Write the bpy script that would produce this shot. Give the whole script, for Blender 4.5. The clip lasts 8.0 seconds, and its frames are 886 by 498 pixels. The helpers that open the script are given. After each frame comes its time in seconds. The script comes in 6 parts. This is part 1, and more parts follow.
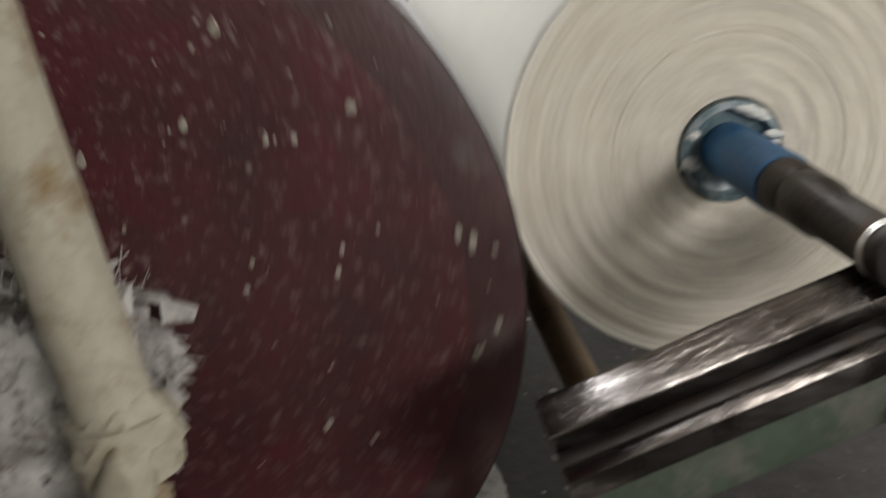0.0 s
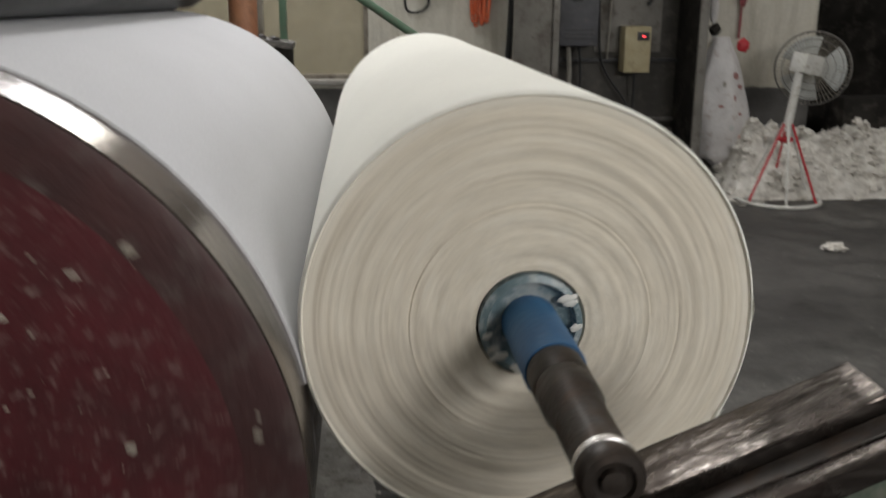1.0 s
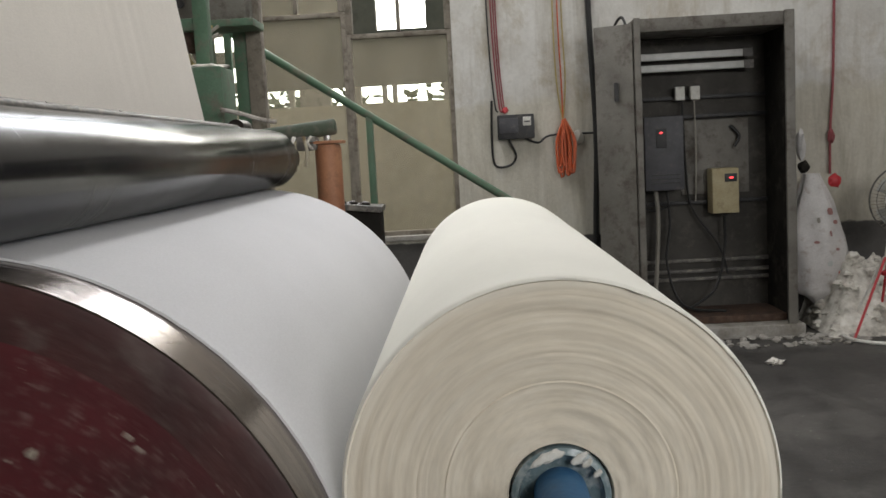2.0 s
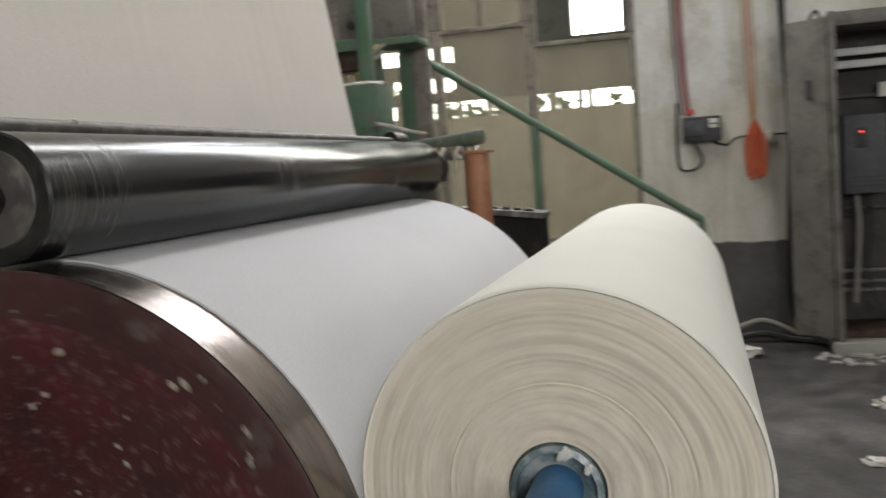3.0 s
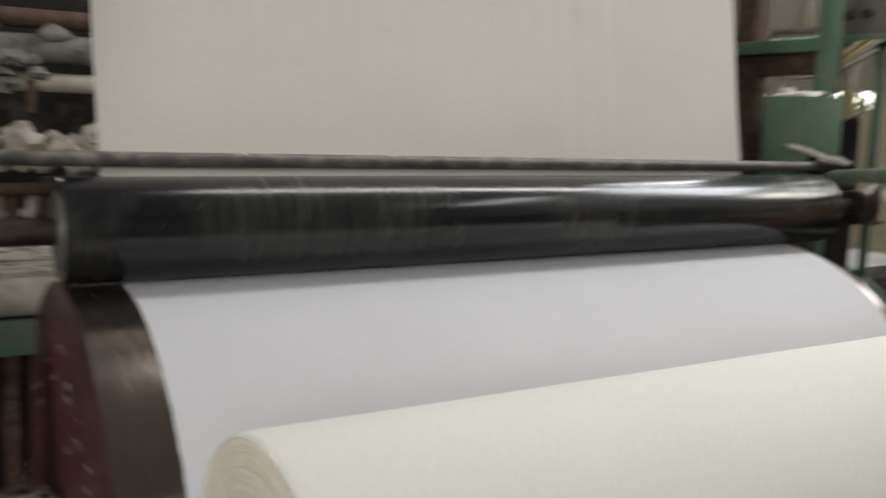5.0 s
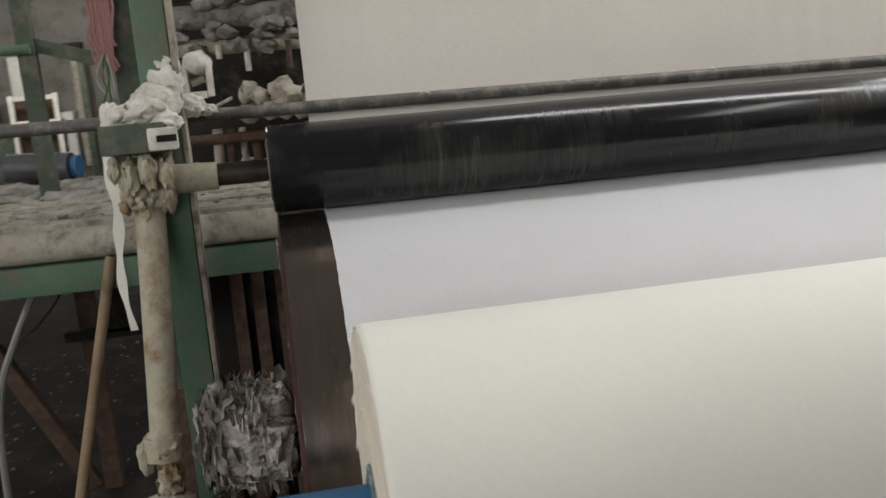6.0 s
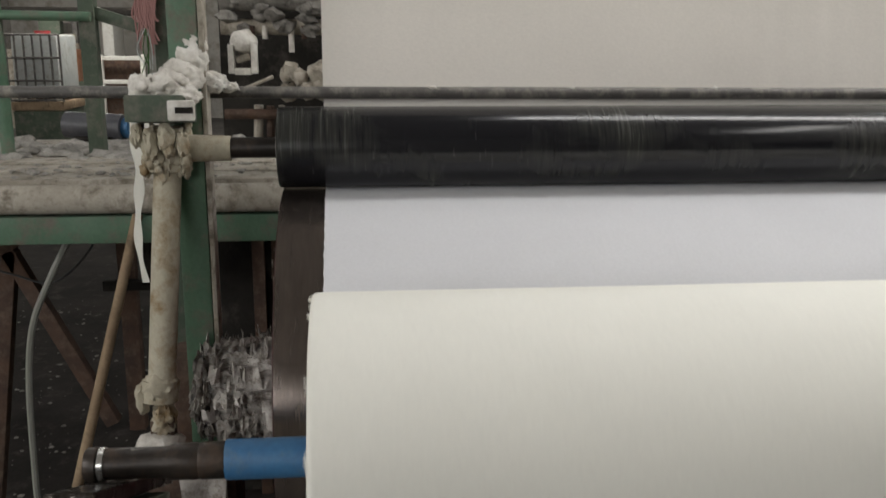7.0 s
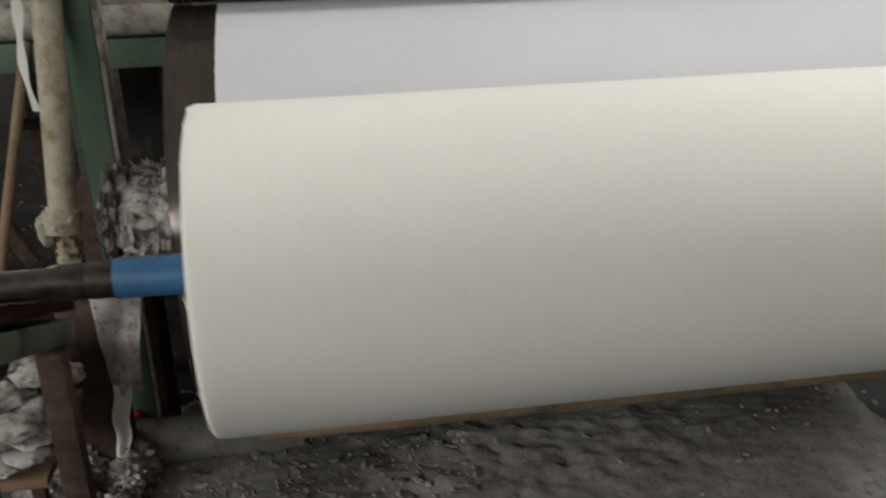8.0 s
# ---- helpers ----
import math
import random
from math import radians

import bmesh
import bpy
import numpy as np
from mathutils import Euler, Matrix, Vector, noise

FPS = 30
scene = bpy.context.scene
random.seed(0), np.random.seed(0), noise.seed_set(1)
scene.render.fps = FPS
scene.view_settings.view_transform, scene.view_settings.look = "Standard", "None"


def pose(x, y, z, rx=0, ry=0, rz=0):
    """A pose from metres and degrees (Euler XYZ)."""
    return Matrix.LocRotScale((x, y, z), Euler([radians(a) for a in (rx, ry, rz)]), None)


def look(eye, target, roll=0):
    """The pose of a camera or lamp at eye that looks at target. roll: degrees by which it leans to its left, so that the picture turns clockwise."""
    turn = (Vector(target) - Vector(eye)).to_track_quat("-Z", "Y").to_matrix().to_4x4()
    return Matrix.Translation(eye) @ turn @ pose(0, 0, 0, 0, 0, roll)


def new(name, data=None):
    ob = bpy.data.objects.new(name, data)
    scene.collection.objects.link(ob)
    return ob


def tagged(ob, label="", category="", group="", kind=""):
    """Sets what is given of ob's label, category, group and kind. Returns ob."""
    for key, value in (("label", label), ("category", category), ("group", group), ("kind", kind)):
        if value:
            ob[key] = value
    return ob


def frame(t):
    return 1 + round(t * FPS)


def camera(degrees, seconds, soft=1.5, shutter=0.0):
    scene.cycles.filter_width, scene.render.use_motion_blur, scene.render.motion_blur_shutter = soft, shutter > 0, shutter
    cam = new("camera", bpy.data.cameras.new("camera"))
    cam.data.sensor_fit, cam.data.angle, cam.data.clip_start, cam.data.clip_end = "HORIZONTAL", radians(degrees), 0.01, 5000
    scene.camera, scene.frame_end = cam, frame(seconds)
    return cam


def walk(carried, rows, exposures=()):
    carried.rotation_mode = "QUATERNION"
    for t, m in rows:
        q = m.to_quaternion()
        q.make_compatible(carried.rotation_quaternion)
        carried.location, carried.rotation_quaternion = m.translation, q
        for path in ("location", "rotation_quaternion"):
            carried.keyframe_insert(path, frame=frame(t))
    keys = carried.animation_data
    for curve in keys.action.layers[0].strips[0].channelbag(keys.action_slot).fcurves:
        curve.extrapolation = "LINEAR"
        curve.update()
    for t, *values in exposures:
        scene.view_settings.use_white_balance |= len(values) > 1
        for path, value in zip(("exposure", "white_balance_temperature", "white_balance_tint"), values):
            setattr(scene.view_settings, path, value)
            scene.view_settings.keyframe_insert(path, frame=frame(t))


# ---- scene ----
cam = camera(51.61, 8.0, 1.5, 0.5)
PATH = [
    (0.0, 0.3546, -1.1519, 1.2525, -5.629, -20.216, -0.0),
    (0.5, 0.4789, -1.1108, 1.3358, -8.361, -18.175, -0.486),
    (1.0, 0.6378, -1.1287, 1.3647, -4.960, -15.188, -0.275),
    (1.5, 0.7312, -1.1828, 1.4172, -0.502, -8.827, 1.693),
    (1.7, 0.7382, -1.2007, 1.43, 0.468, -6.248, 2.433),
    (2.8, 0.9449, -1.2853, 1.4393, 9.752, -6.002, 4.253),
    (3.0, 1.0688, -1.2909, 1.434, 15.253, -5.071, 4.173),
    (3.5, 1.3497, -1.174, 1.4459, 22.898, -5.760, 4.221),
    (4.0, 1.5391, -0.9194, 1.4173, 32.94, -6.579, 0.666),
    (4.5, 1.7753, -0.6158, 1.4072, 45.837, -6.034, 2.059),
    (5.0, 1.9151, -0.3849, 1.6633, 59.022, -7.746, -1.791),
    (5.2, 1.9924, -0.3588, 1.7, 66.023, -10.061, 2.273),
    (6.3, 2.3532, -0.0039, 1.6939, 82.958, -12.235, 1.268),
    (6.5, 2.3996, 0.0414, 1.7049, 84.746, -12.028, -0.912),
    (7.0, 2.4546, 0.0833, 1.7161, 84.477, -12.969, -0.22),
    (7.5, 2.4917, 0.0637, 1.6834, 81.452, -18.912, 0.797),
    (8.0, 2.4505, 0.2044, 1.6389, 81.076, -22.832, 1.114),
]
walk(cam, [(t, pose(x, y, z, 90 + pitch, roll, yaw)) for t, x, y, z, yaw, pitch, roll in PATH],
     exposures=[(0.0, 0.22), (0.8, 0.0), (8.0, 0.0)])

# main measures of the reel, in metres: axes run along y
ROLL_X, ROLL_Z, ROLL_R, ROLL_L = 0.854, 0.952, 0.306, 2.027
DRUM_Z, DRUM_R, DRUM_Y0, DRUM_Y1 = 0.760, 0.566, -0.104, 2.03
RIDER_X, RIDER_Z, RIDER_R, RIDER_Y0, RIDER_Y1 = 0.027, 1.4355, 0.1052, -0.112, 2.1625
ROD_X, ROD_Z = -0.135, 1.564
WALL_Y, EAST_X, WEST_X, SOUTH_Y, ROOF_Z = 5.746, 7.5, -18.0, -7.0, 5.2

# ---- world and light ----
world = bpy.data.worlds.new("overcast sky")
scene.world = world
world.use_nodes = True
wn = world.node_tree
sky = wn.nodes.new("ShaderNodeTexSky")
sky.sky_type, sky.sun_disc = "NISHITA", False
sky.sun_elevation, sky.sun_rotation = radians(50), radians(20)
sky.dust_density = 3.0
wn.nodes["Background"].inputs["Strength"].default_value = 0.15
wn.links.new(sky.outputs[0], wn.nodes["Background"].inputs[0])


def sun_lamp():
    data = bpy.data.lights.new("sun", "SUN")
    data.energy, data.angle, data.color = 1.2, radians(12), (1.0, 0.96, 0.9)
    ob = new("sun", data)
    ob.matrix_world = look((0, 0, 30), (-4, -9, 0))


def window_lamp(name, eye, target, sx, sy, watts, color):
    data = bpy.data.lights.new(name, "AREA")
    data.shape, data.size, data.size_y, data.energy, data.color = "RECTANGLE", sx, sy, watts, color
    ob = new(name, data)
    ob.matrix_world = look(eye, target)
    return ob


sun_lamp()
# daylight entering by the north roof light, the upper north windows and the high east windows
window_lamp("roof_light_north", (-0.12, 3.45, ROOF_Z - 0.02), (-0.12, 3.45, 0), 0.5, 4.5, 103, (1.0, 0.985, 0.96))
# next three: unseen fill lamps added to brighten wall, deck and far hall
window_lamp("fill_light_aisle", (3.0, 5.05, ROOF_Z - 0.02), (3.0, 5.05, 0), 2.4, 0.6, 38, (1.0, 0.98, 0.95))
window_lamp("fill_light_deck", (-1.3, -2.2, ROOF_Z - 0.02), (-1.3, -2.2, 0), 1.0, 2.4, 21, (1.0, 0.97, 0.91))
window_lamp("fill_light_west", (-11.0, -3.6, ROOF_Z - 0.02), (-11.0, -3.6, 0), 2.0, 4.0, 380, (1.0, 0.96, 0.88))
window_lamp("north_sky", (-1.75, WALL_Y - 0.02, 4.15), (-1.75, 0.0, 3.0), 4.8, 1.7, 235, (0.95, 0.97, 1.0))
window_lamp("east_sky", (EAST_X - 0.02, -3.4, 2.9), (0, -0.6, 1.0), 4.6, 1.5, 116, (1.0, 0.98, 0.95))
window_lamp("south_sky", (3.9, SOUTH_Y + 0.02, 3.45), (0.9, 0.0, 1.0), 2.2, 1.1, 240, (1.0, 0.98, 0.95))


# ---- materials ----
def material(name, rough=0.7, metal=0.0):
    m = bpy.data.materials.new(name)
    m.use_nodes = True
    t = m.node_tree
    b = t.nodes["Principled BSDF"]
    b.inputs["Roughness"].default_value, b.inputs["Metallic"].default_value = rough, metal
    return m, t, b


def coords(t, scale=(1, 1, 1), out="Object"):
    c, mp = t.nodes.new("ShaderNodeTexCoord"), t.nodes.new("ShaderNodeMapping")
    mp.inputs["Scale"].default_value = scale
    t.links.new(c.outputs[out], mp.inputs[0])
    return mp.outputs[0]


def noise_tex(t, vec, scale, detail=5.0, rough=0.6, distort=0.0):
    n = t.nodes.new("ShaderNodeTexNoise")
    n.inputs["Scale"].default_value, n.inputs["Detail"].default_value = scale, detail
    n.inputs["Roughness"].default_value, n.inputs["Distortion"].default_value = rough, distort
    t.links.new(vec, n.inputs["Vector"])
    return n.outputs["Fac"]


def ramp(t, fac, stops):
    r = t.nodes.new("ShaderNodeValToRGB")
    e = r.color_ramp.elements
    while len(e) < len(stops):
        e.new(0.5)
    for el, (p, c) in zip(e, stops):
        el.position, el.color = p, (*c, 1) if len(c) == 3 else c
    t.links.new(fac, r.inputs[0])
    return r.outputs[0]


def grey(v):
    return (v, v, v)


def mix(t, fac, a, b, kind="MIX"):
    m = t.nodes.new("ShaderNodeMix")
    m.data_type, m.blend_type = "RGBA", kind
    for sock, val in ((m.inputs[0], fac), (m.inputs[6], a), (m.inputs[7], b)):
        if isinstance(val, (int, float)):
            sock.default_value = val
        elif isinstance(val, tuple):
            sock.default_value = (*val, 1)
        else:
            t.links.new(val, sock)
    return m.outputs[2]


def bump(t, b, height, strength, dist):
    n = t.nodes.new("ShaderNodeBump")
    n.inputs["Strength"].default_value, n.inputs["Distance"].default_value = strength, dist
    t.links.new(height, n.inputs["Height"])
    t.links.new(n.outputs[0], b.inputs["Normal"])


def worn(name, c1, c2, dirt, rough=0.6, metal=0.0, scale=6.0, amount=0.5, grain=90.0, relief=0.3, stretch=(1, 1, 1)):
    """A painted or raw surface: two tones, dirt patches with soft edges, grain and fine relief."""
    m, t, b = material(name, rough, metal)
    v = coords(t, stretch)
    tone = ramp(t, noise_tex(t, v, scale), [(0.35, c1), (0.65, c2)])
    patch = ramp(t, noise_tex(t, v, scale * 2.3, 8, 0.7), [(amount - 0.06, grey(0.0)), (amount + 0.12, grey(1.0))])
    fine = noise_tex(t, v, grain, 3)
    col = mix(t, patch, tone, dirt)
    col = mix(t, 0.35, col, ramp(t, fine, [(0.3, grey(0.55)), (0.7, grey(1.0))]), "MULTIPLY")
    t.links.new(col, b.inputs["Base Color"])
    t.links.new(ramp(t, patch, [(0.0, grey(rough)), (1.0, grey(min(1.0, rough + 0.3)))]), b.inputs["Roughness"])
    bump(t, b, fine, relief, 0.004)
    return m


def tissue(name, tint, crepe):
    m, t, b = material(name, 0.95)
    v = coords(t)
    wide = noise_tex(t, coords(t, (1.0, 0.7, 1.0)), 2.2, 4)
    fine = noise_tex(t, coords(t, (1, 0.45, 1)), crepe, 3, 0.7)
    col = mix(t, 1.0, tint, ramp(t, wide, [(0.3, grey(0.93)), (0.7, grey(1.0))]), "MULTIPLY")
    col = mix(t, 0.25, col, ramp(t, fine, [(0.3, grey(0.7)), (0.7, grey(1.0))]), "MULTIPLY")
    t.links.new(col, b.inputs["Base Color"])
    b.inputs["Specular IOR Level"].default_value = 0.15
    bump(t, b, fine, 0.25, 0.002)
    return m


def roll_end():
    """Wound tissue seen edge on: rings about the y axis, broken by torn and crushed layers."""
    m, t, b = material("wound_tissue_edge", 0.95)
    c = t.nodes.new("ShaderNodeTexCoord")
    s = t.nodes.new("ShaderNodeSeparateXYZ")
    t.links.new(c.outputs["Object"], s.inputs[0])

    def math_node(op, a, d=None):
        n = t.nodes.new("ShaderNodeMath")
        n.operation = op
        for i, x in enumerate((a, d)):
            if x is not None:
                if isinstance(x, (int, float)):
                    n.inputs[i].default_value = x
                else:
                    t.links.new(x, n.inputs[i])
        return n.outputs[0]
    rad = math_node("SQRT", math_node("ADD", math_node("POWER", s.outputs[0], 2.0), math_node("POWER", s.outputs[2], 2.0)))
    ang = math_node("ARCTAN2", s.outputs[0], s.outputs[2])
    comb = t.nodes.new("ShaderNodeCombineXYZ")
    t.links.new(math_node("MULTIPLY", rad, 1.0), comb.inputs[0])
    t.links.new(math_node("MULTIPLY", math_node("COSINE", ang), 0.032), comb.inputs[1])
    t.links.new(math_node("MULTIPLY", math_node("SINE", ang), 0.032), comb.inputs[2])
    rings = noise_tex(t, comb.outputs[0], 210.0, 7, 0.8)
    broad = noise_tex(t, comb.outputs[0], 75.0, 5, 0.6, 0.1)
    blot = noise_tex(t, c.outputs["Object"], 7.0, 4)
    col = ramp(t, broad, [(0.3, (0.695, 0.63, 0.52)), (0.5, (0.735, 0.67, 0.56)), (0.72, (0.768, 0.712, 0.607))])
    col = mix(t, 0.34, col, ramp(t, rings, [(0.34, grey(0.68)), (0.56, grey(1.0))]), "MULTIPLY")
    col = mix(t, 0.3, col, ramp(t, blot, [(0.35, grey(0.8)), (0.6, grey(1.0))]), "MULTIPLY")
    fresh = ramp(t, math_node("MULTIPLY", rad, 1.0), [(0.284, grey(0.0)), (0.300, grey(0.6))])
    col = mix(t, fresh, col, (0.86, 0.83, 0.745))
    t.links.new(col, b.inputs["Base Color"])
    b.inputs["Specular IOR Level"].default_value = 0.1
    bump(t, b, rings, 0.25, 0.003)
    return m


def drum_paint():
    m, t, b = material("maroon_drum_paint", 0.42)
    v = coords(t)
    tone = ramp(t, noise_tex(t, v, 5.0, 6), [(0.3, (0.06, 0.013, 0.016)), (0.7, (0.105, 0.02, 0.025))])
    dark = ramp(t, noise_tex(t, v, 2.0, 6, 0.7), [(0.42, grey(0.0)), (0.66, grey(0.75))])
    col = mix(t, dark, tone, (0.035, 0.026, 0.024))
    vor = t.nodes.new("ShaderNodeTexVoronoi")
    vor.inputs["Scale"].default_value, vor.inputs["Randomness"].default_value = 30.0, 1.0
    t.links.new(coords(t, (1, 0.01, 1)), vor.inputs["Vector"])
    pick = ramp(t, vor.outputs["Color"], [(0.80, grey(0.0)), (0.84, grey(0.7))])
    dot = ramp(t, vor.outputs["Distance"], [(0.05, grey(1.0)), (0.17, grey(0.0))])
    spot = mix(t, 1.0, pick, dot, "MULTIPLY")
    smear = ramp(t, noise_tex(t, coords(t, (1, 1, 1)), 60.0, 4, 0.7), [(0.55, grey(0.0)), (0.70, grey(0.6))])
    col = mix(t, smear, col, (0.25, 0.18, 0.165))
    col = mix(t, spot, col, (0.30, 0.24, 0.21))
    t.links.new(col, b.inputs["Base Color"])
    bump(t, b, noise_tex(t, v, 70.0, 4), 0.3, 0.004)
    return m


def rider_skin():
    """Black rubber polished by the web, with dull streaks round it and pale specks."""
    m, t, b = material("black_rubber_roll", 0.22)
    v = coords(t)
    streak = noise_tex(t, coords(t, (5, 110, 5)), 1.0, 6, 0.75)
    cloud = noise_tex(t, coords(t, (1, 0.8, 1)), 3.0, 4)
    dull_streak = mix(t, 1.0, ramp(t, streak, [(0.38, grey(0.0)), (0.66, grey(1.0))]), ramp(t, cloud, [(0.46, grey(0.0)), (0.58, grey(1.0))]), "MULTIPLY")
    # streaks are rougher, and their dull reflection is painted as grey-green colour
    col = mix(t, dull_streak, (0.010, 0.010, 0.012), (0.044, 0.045, 0.038))
    t.links.new(ramp(t, dull_streak, [(0.0, grey(0.18)), (1.0, grey(0.32))]), b.inputs["Roughness"])
    b.inputs["Specular IOR Level"].default_value = 0.4
    speck = ramp(t, noise_tex(t, v, 120.0, 2, 0.5), [(0.735, grey(0.0)), (0.76, grey(0.5))])
    t.links.new(mix(t, speck, col, (0.35, 0.34, 0.32)), b.inputs["Base Color"])
    return m


def steel(name, col, rough, streaks=(1, 60, 1), dirt=0.4):
    m, t, b = material(name, rough, 0.9)
    s = noise_tex(t, coords(t, streaks), 4.0, 6, 0.7)
    big = noise_tex(t, coords(t), 5.0, 5)
    c = mix(t, 0.6, col, ramp(t, s, [(0.3, grey(0.35)), (0.7, grey(1.0))]), "MULTIPLY")
    c = mix(t, ramp(t, big, [(0.5, grey(0.0)), (0.7, grey(dirt))]), c, (0.09, 0.07, 0.055))
    t.links.new(c, b.inputs["Base Color"])
    t.links.new(ramp(t, s, [(0.3, grey(rough + 0.2)), (0.7, grey(rough))]), b.inputs["Roughness"])
    bump(t, b, s, 0.12, 0.003)
    return m


def rail_skin():
    """Running steel: dark grease over bright metal, hammered by the shafts that roll on it."""
    m, t, b = material("polished_rail", 0.2, 0.95)
    dents = noise_tex(t, coords(t, (30, 55, 30)), 1.0, 4, 0.55)
    streak = noise_tex(t, coords(t, (7, 80, 40)), 1.0, 5, 0.65)
    grease = noise_tex(t, coords(t), 11.0, 6, 0.7)
    col = ramp(t, streak, [(0.36, (0.05, 0.042, 0.037)), (0.55, (0.12, 0.105, 0.095)), (0.74, (0.34, 0.32, 0.30))])
    col = mix(t, ramp(t, grease, [(0.46, grey(0.0)), (0.62, grey(0.9))]), col, (0.035, 0.027, 0.023))
    t.links.new(col, b.inputs["Base Color"])
    t.links.new(ramp(t, grease, [(0.4, grey(0.13)), (0.65, grey(0.36))]), b.inputs["Roughness"])
    bump(t, b, dents, 0.3, 0.005)
    return m


def plaster():
    """Limewashed wall: grey white with damp runs, over a dark painted dado."""
    m, t, b = material("stained_plaster", 0.9)
    c = t.nodes.new("ShaderNodeTexCoord")
    s = t.nodes.new("ShaderNodeSeparateXYZ")
    t.links.new(c.outputs["Object"], s.inputs[0])
    v = c.outputs["Object"]
    runs = noise_tex(t, coords(t, (9, 9, 0.7)), 1.0, 7, 0.7)
    blot = noise_tex(t, v, 2.4, 7, 0.65)
    col = ramp(t, blot, [(0.3, (0.55, 0.53, 0.49)), (0.55, (0.66, 0.65, 0.62)), (0.75, (0.76, 0.75, 0.72))])
    col = mix(t, ramp(t, runs, [(0.5, grey(0.0)), (0.72, grey(0.5))]), col, (0.30, 0.26, 0.19))
    col = mix(t, ramp(t, noise_tex(t, coords(t, (1, 1, 0.7)), 1.9, 8, 0.72, 0.4), [(0.5, grey(0.0)), (0.64, grey(0.65))]), col, (0.36, 0.30, 0.20))
    # an older coat, yellowed and streaked, shows below a ragged edge at head height
    old = t.nodes.new("ShaderNodeMath")
    old.operation = "MULTIPLY_ADD"
    t.links.new(noise_tex(t, v, 2.1, 6, 0.6), old.inputs[0])
    old.inputs[1].default_value = 0.5
    t.links.new(s.outputs[2], old.inputs[2])
    half = t.nodes.new("ShaderNodeMath")
    half.operation = "MULTIPLY"
    half.inputs[1].default_value = 0.4
    t.links.new(old.outputs[0], half.inputs[0])
    coat = ramp(t, half.outputs[0], [(0.79, grey(0.8)), (0.815, grey(0.0))])
    aged = ramp(t, noise_tex(t, coords(t, (5, 5, 0.8)), 1.0, 9, 0.78, 0.6), [(0.36, (0.40, 0.37, 0.295)), (0.52, (0.56, 0.53, 0.445)), (0.7, (0.66, 0.635, 0.565))])
    col = mix(t, coat, col, aged)
    wob = t.nodes.new("ShaderNodeMath")
    wob.operation = "MULTIPLY_ADD"
    t.links.new(noise_tex(t, v, 9.0, 4), wob.inputs[0])
    wob.inputs[1].default_value = 0.05
    t.links.new(s.outputs[2], wob.inputs[2])
    dado = ramp(t, wob.outputs[0], [(0.752, grey(1.0)), (0.765, grey(0.0))])
    dark = ramp(t, blot, [(0.3, (0.055, 0.052, 0.05)), (0.7, (0.12, 0.115, 0.11))])
    col = mix(t, dado, col, dark)
    fine = noise_tex(t, v, 45.0, 5)
    col = mix(t, 0.3, col, ramp(t, fine, [(0.3, grey(0.65)), (0.7, grey(1.0))]), "MULTIPLY")
    t.links.new(col, b.inputs["Base Color"])
    bump(t, b, fine, 0.4, 0.006)
    return m


def concrete():
    m, t, b = material("worn_concrete_floor", 0.6)
    v = coords(t)
    big, mid, fine = noise_tex(t, v, 0.9, 7, 0.65), noise_tex(t, v, 5.0, 6, 0.7), noise_tex(t, v, 60.0, 4)
    col = ramp(t, big, [(0.34, (0.040, 0.036, 0.033)), (0.52, (0.072, 0.067, 0.061)), (0.68, (0.14, 0.132, 0.12))])
    col = mix(t, 0.75, col, ramp(t, mid, [(0.38, grey(0.4)), (0.62, grey(1.1))]), "MULTIPLY")
    col = mix(t, 0.6, col, ramp(t, noise_tex(t, v, 26.0, 8, 0.8), [(0.36, grey(0.35)), (0.62, grey(1.15))]), "MULTIPLY")
    crumbs = ramp(t, noise_tex(t, v, 38.0, 3, 0.6), [(0.66, grey(0.0)), (0.72, grey(0.8))])
    near = ramp(t, noise_tex(t, v, 1.6, 5), [(0.45, grey(0.0)), (0.65, grey(1.0))])
    col = mix(t, mix(t, 1.0, crumbs, near, "MULTIPLY"), col, (0.42, 0.41, 0.38))
    t.links.new(col, b.inputs["Base Color"])
    t.links.new(ramp(t, mid, [(0.3, grey(0.45)), (0.7, grey(0.85))]), b.inputs["Roughness"])
    bump(t, b, fine, 0.35, 0.006)
    return m


def pulp():
    m, t, b = material("dried_pulp", 0.95)
    v = coords(t)
    col = ramp(t, noise_tex(t, v, 14.0, 6, 0.7), [(0.3, (0.33, 0.305, 0.27)), (0.5, (0.62, 0.59, 0.535)), (0.68, (0.80, 0.78, 0.735))])
    t.links.new(col, b.inputs["Base Color"])
    bump(t, b, noise_tex(t, v, 90.0, 5, 0.7), 0.7, 0.006)
    return m


def dirty_glass():
    """Old pane: a film of lime and dust over clear glass."""
    m, t, b = material("limed_glass", 0.25)
    v = coords(t)
    out = t.nodes["Material Output"]
    film = noise_tex(t, v, 3.0, 7, 0.65)
    col = ramp(t, noise_tex(t, v, 7.0, 6), [(0.3, (0.42, 0.37, 0.275)), (0.7, (0.52, 0.47, 0.37))])
    t.links.new(col, b.inputs["Base Color"])
    clear = t.nodes.new("ShaderNodeBsdfTransparent")
    clear.inputs[0].default_value = (0.93, 0.95, 0.92, 1)
    mx = t.nodes.new("ShaderNodeMixShader")
    t.links.new(ramp(t, film, [(0.3, grey(0.24)), (0.7, grey(0.42))]), mx.inputs[0])
    t.links.new(clear.outputs[0], mx.inputs[1])
    t.links.new(b.outputs[0], mx.inputs[2])
    t.links.new(mx.outputs[0], out.inputs[0])
    return m


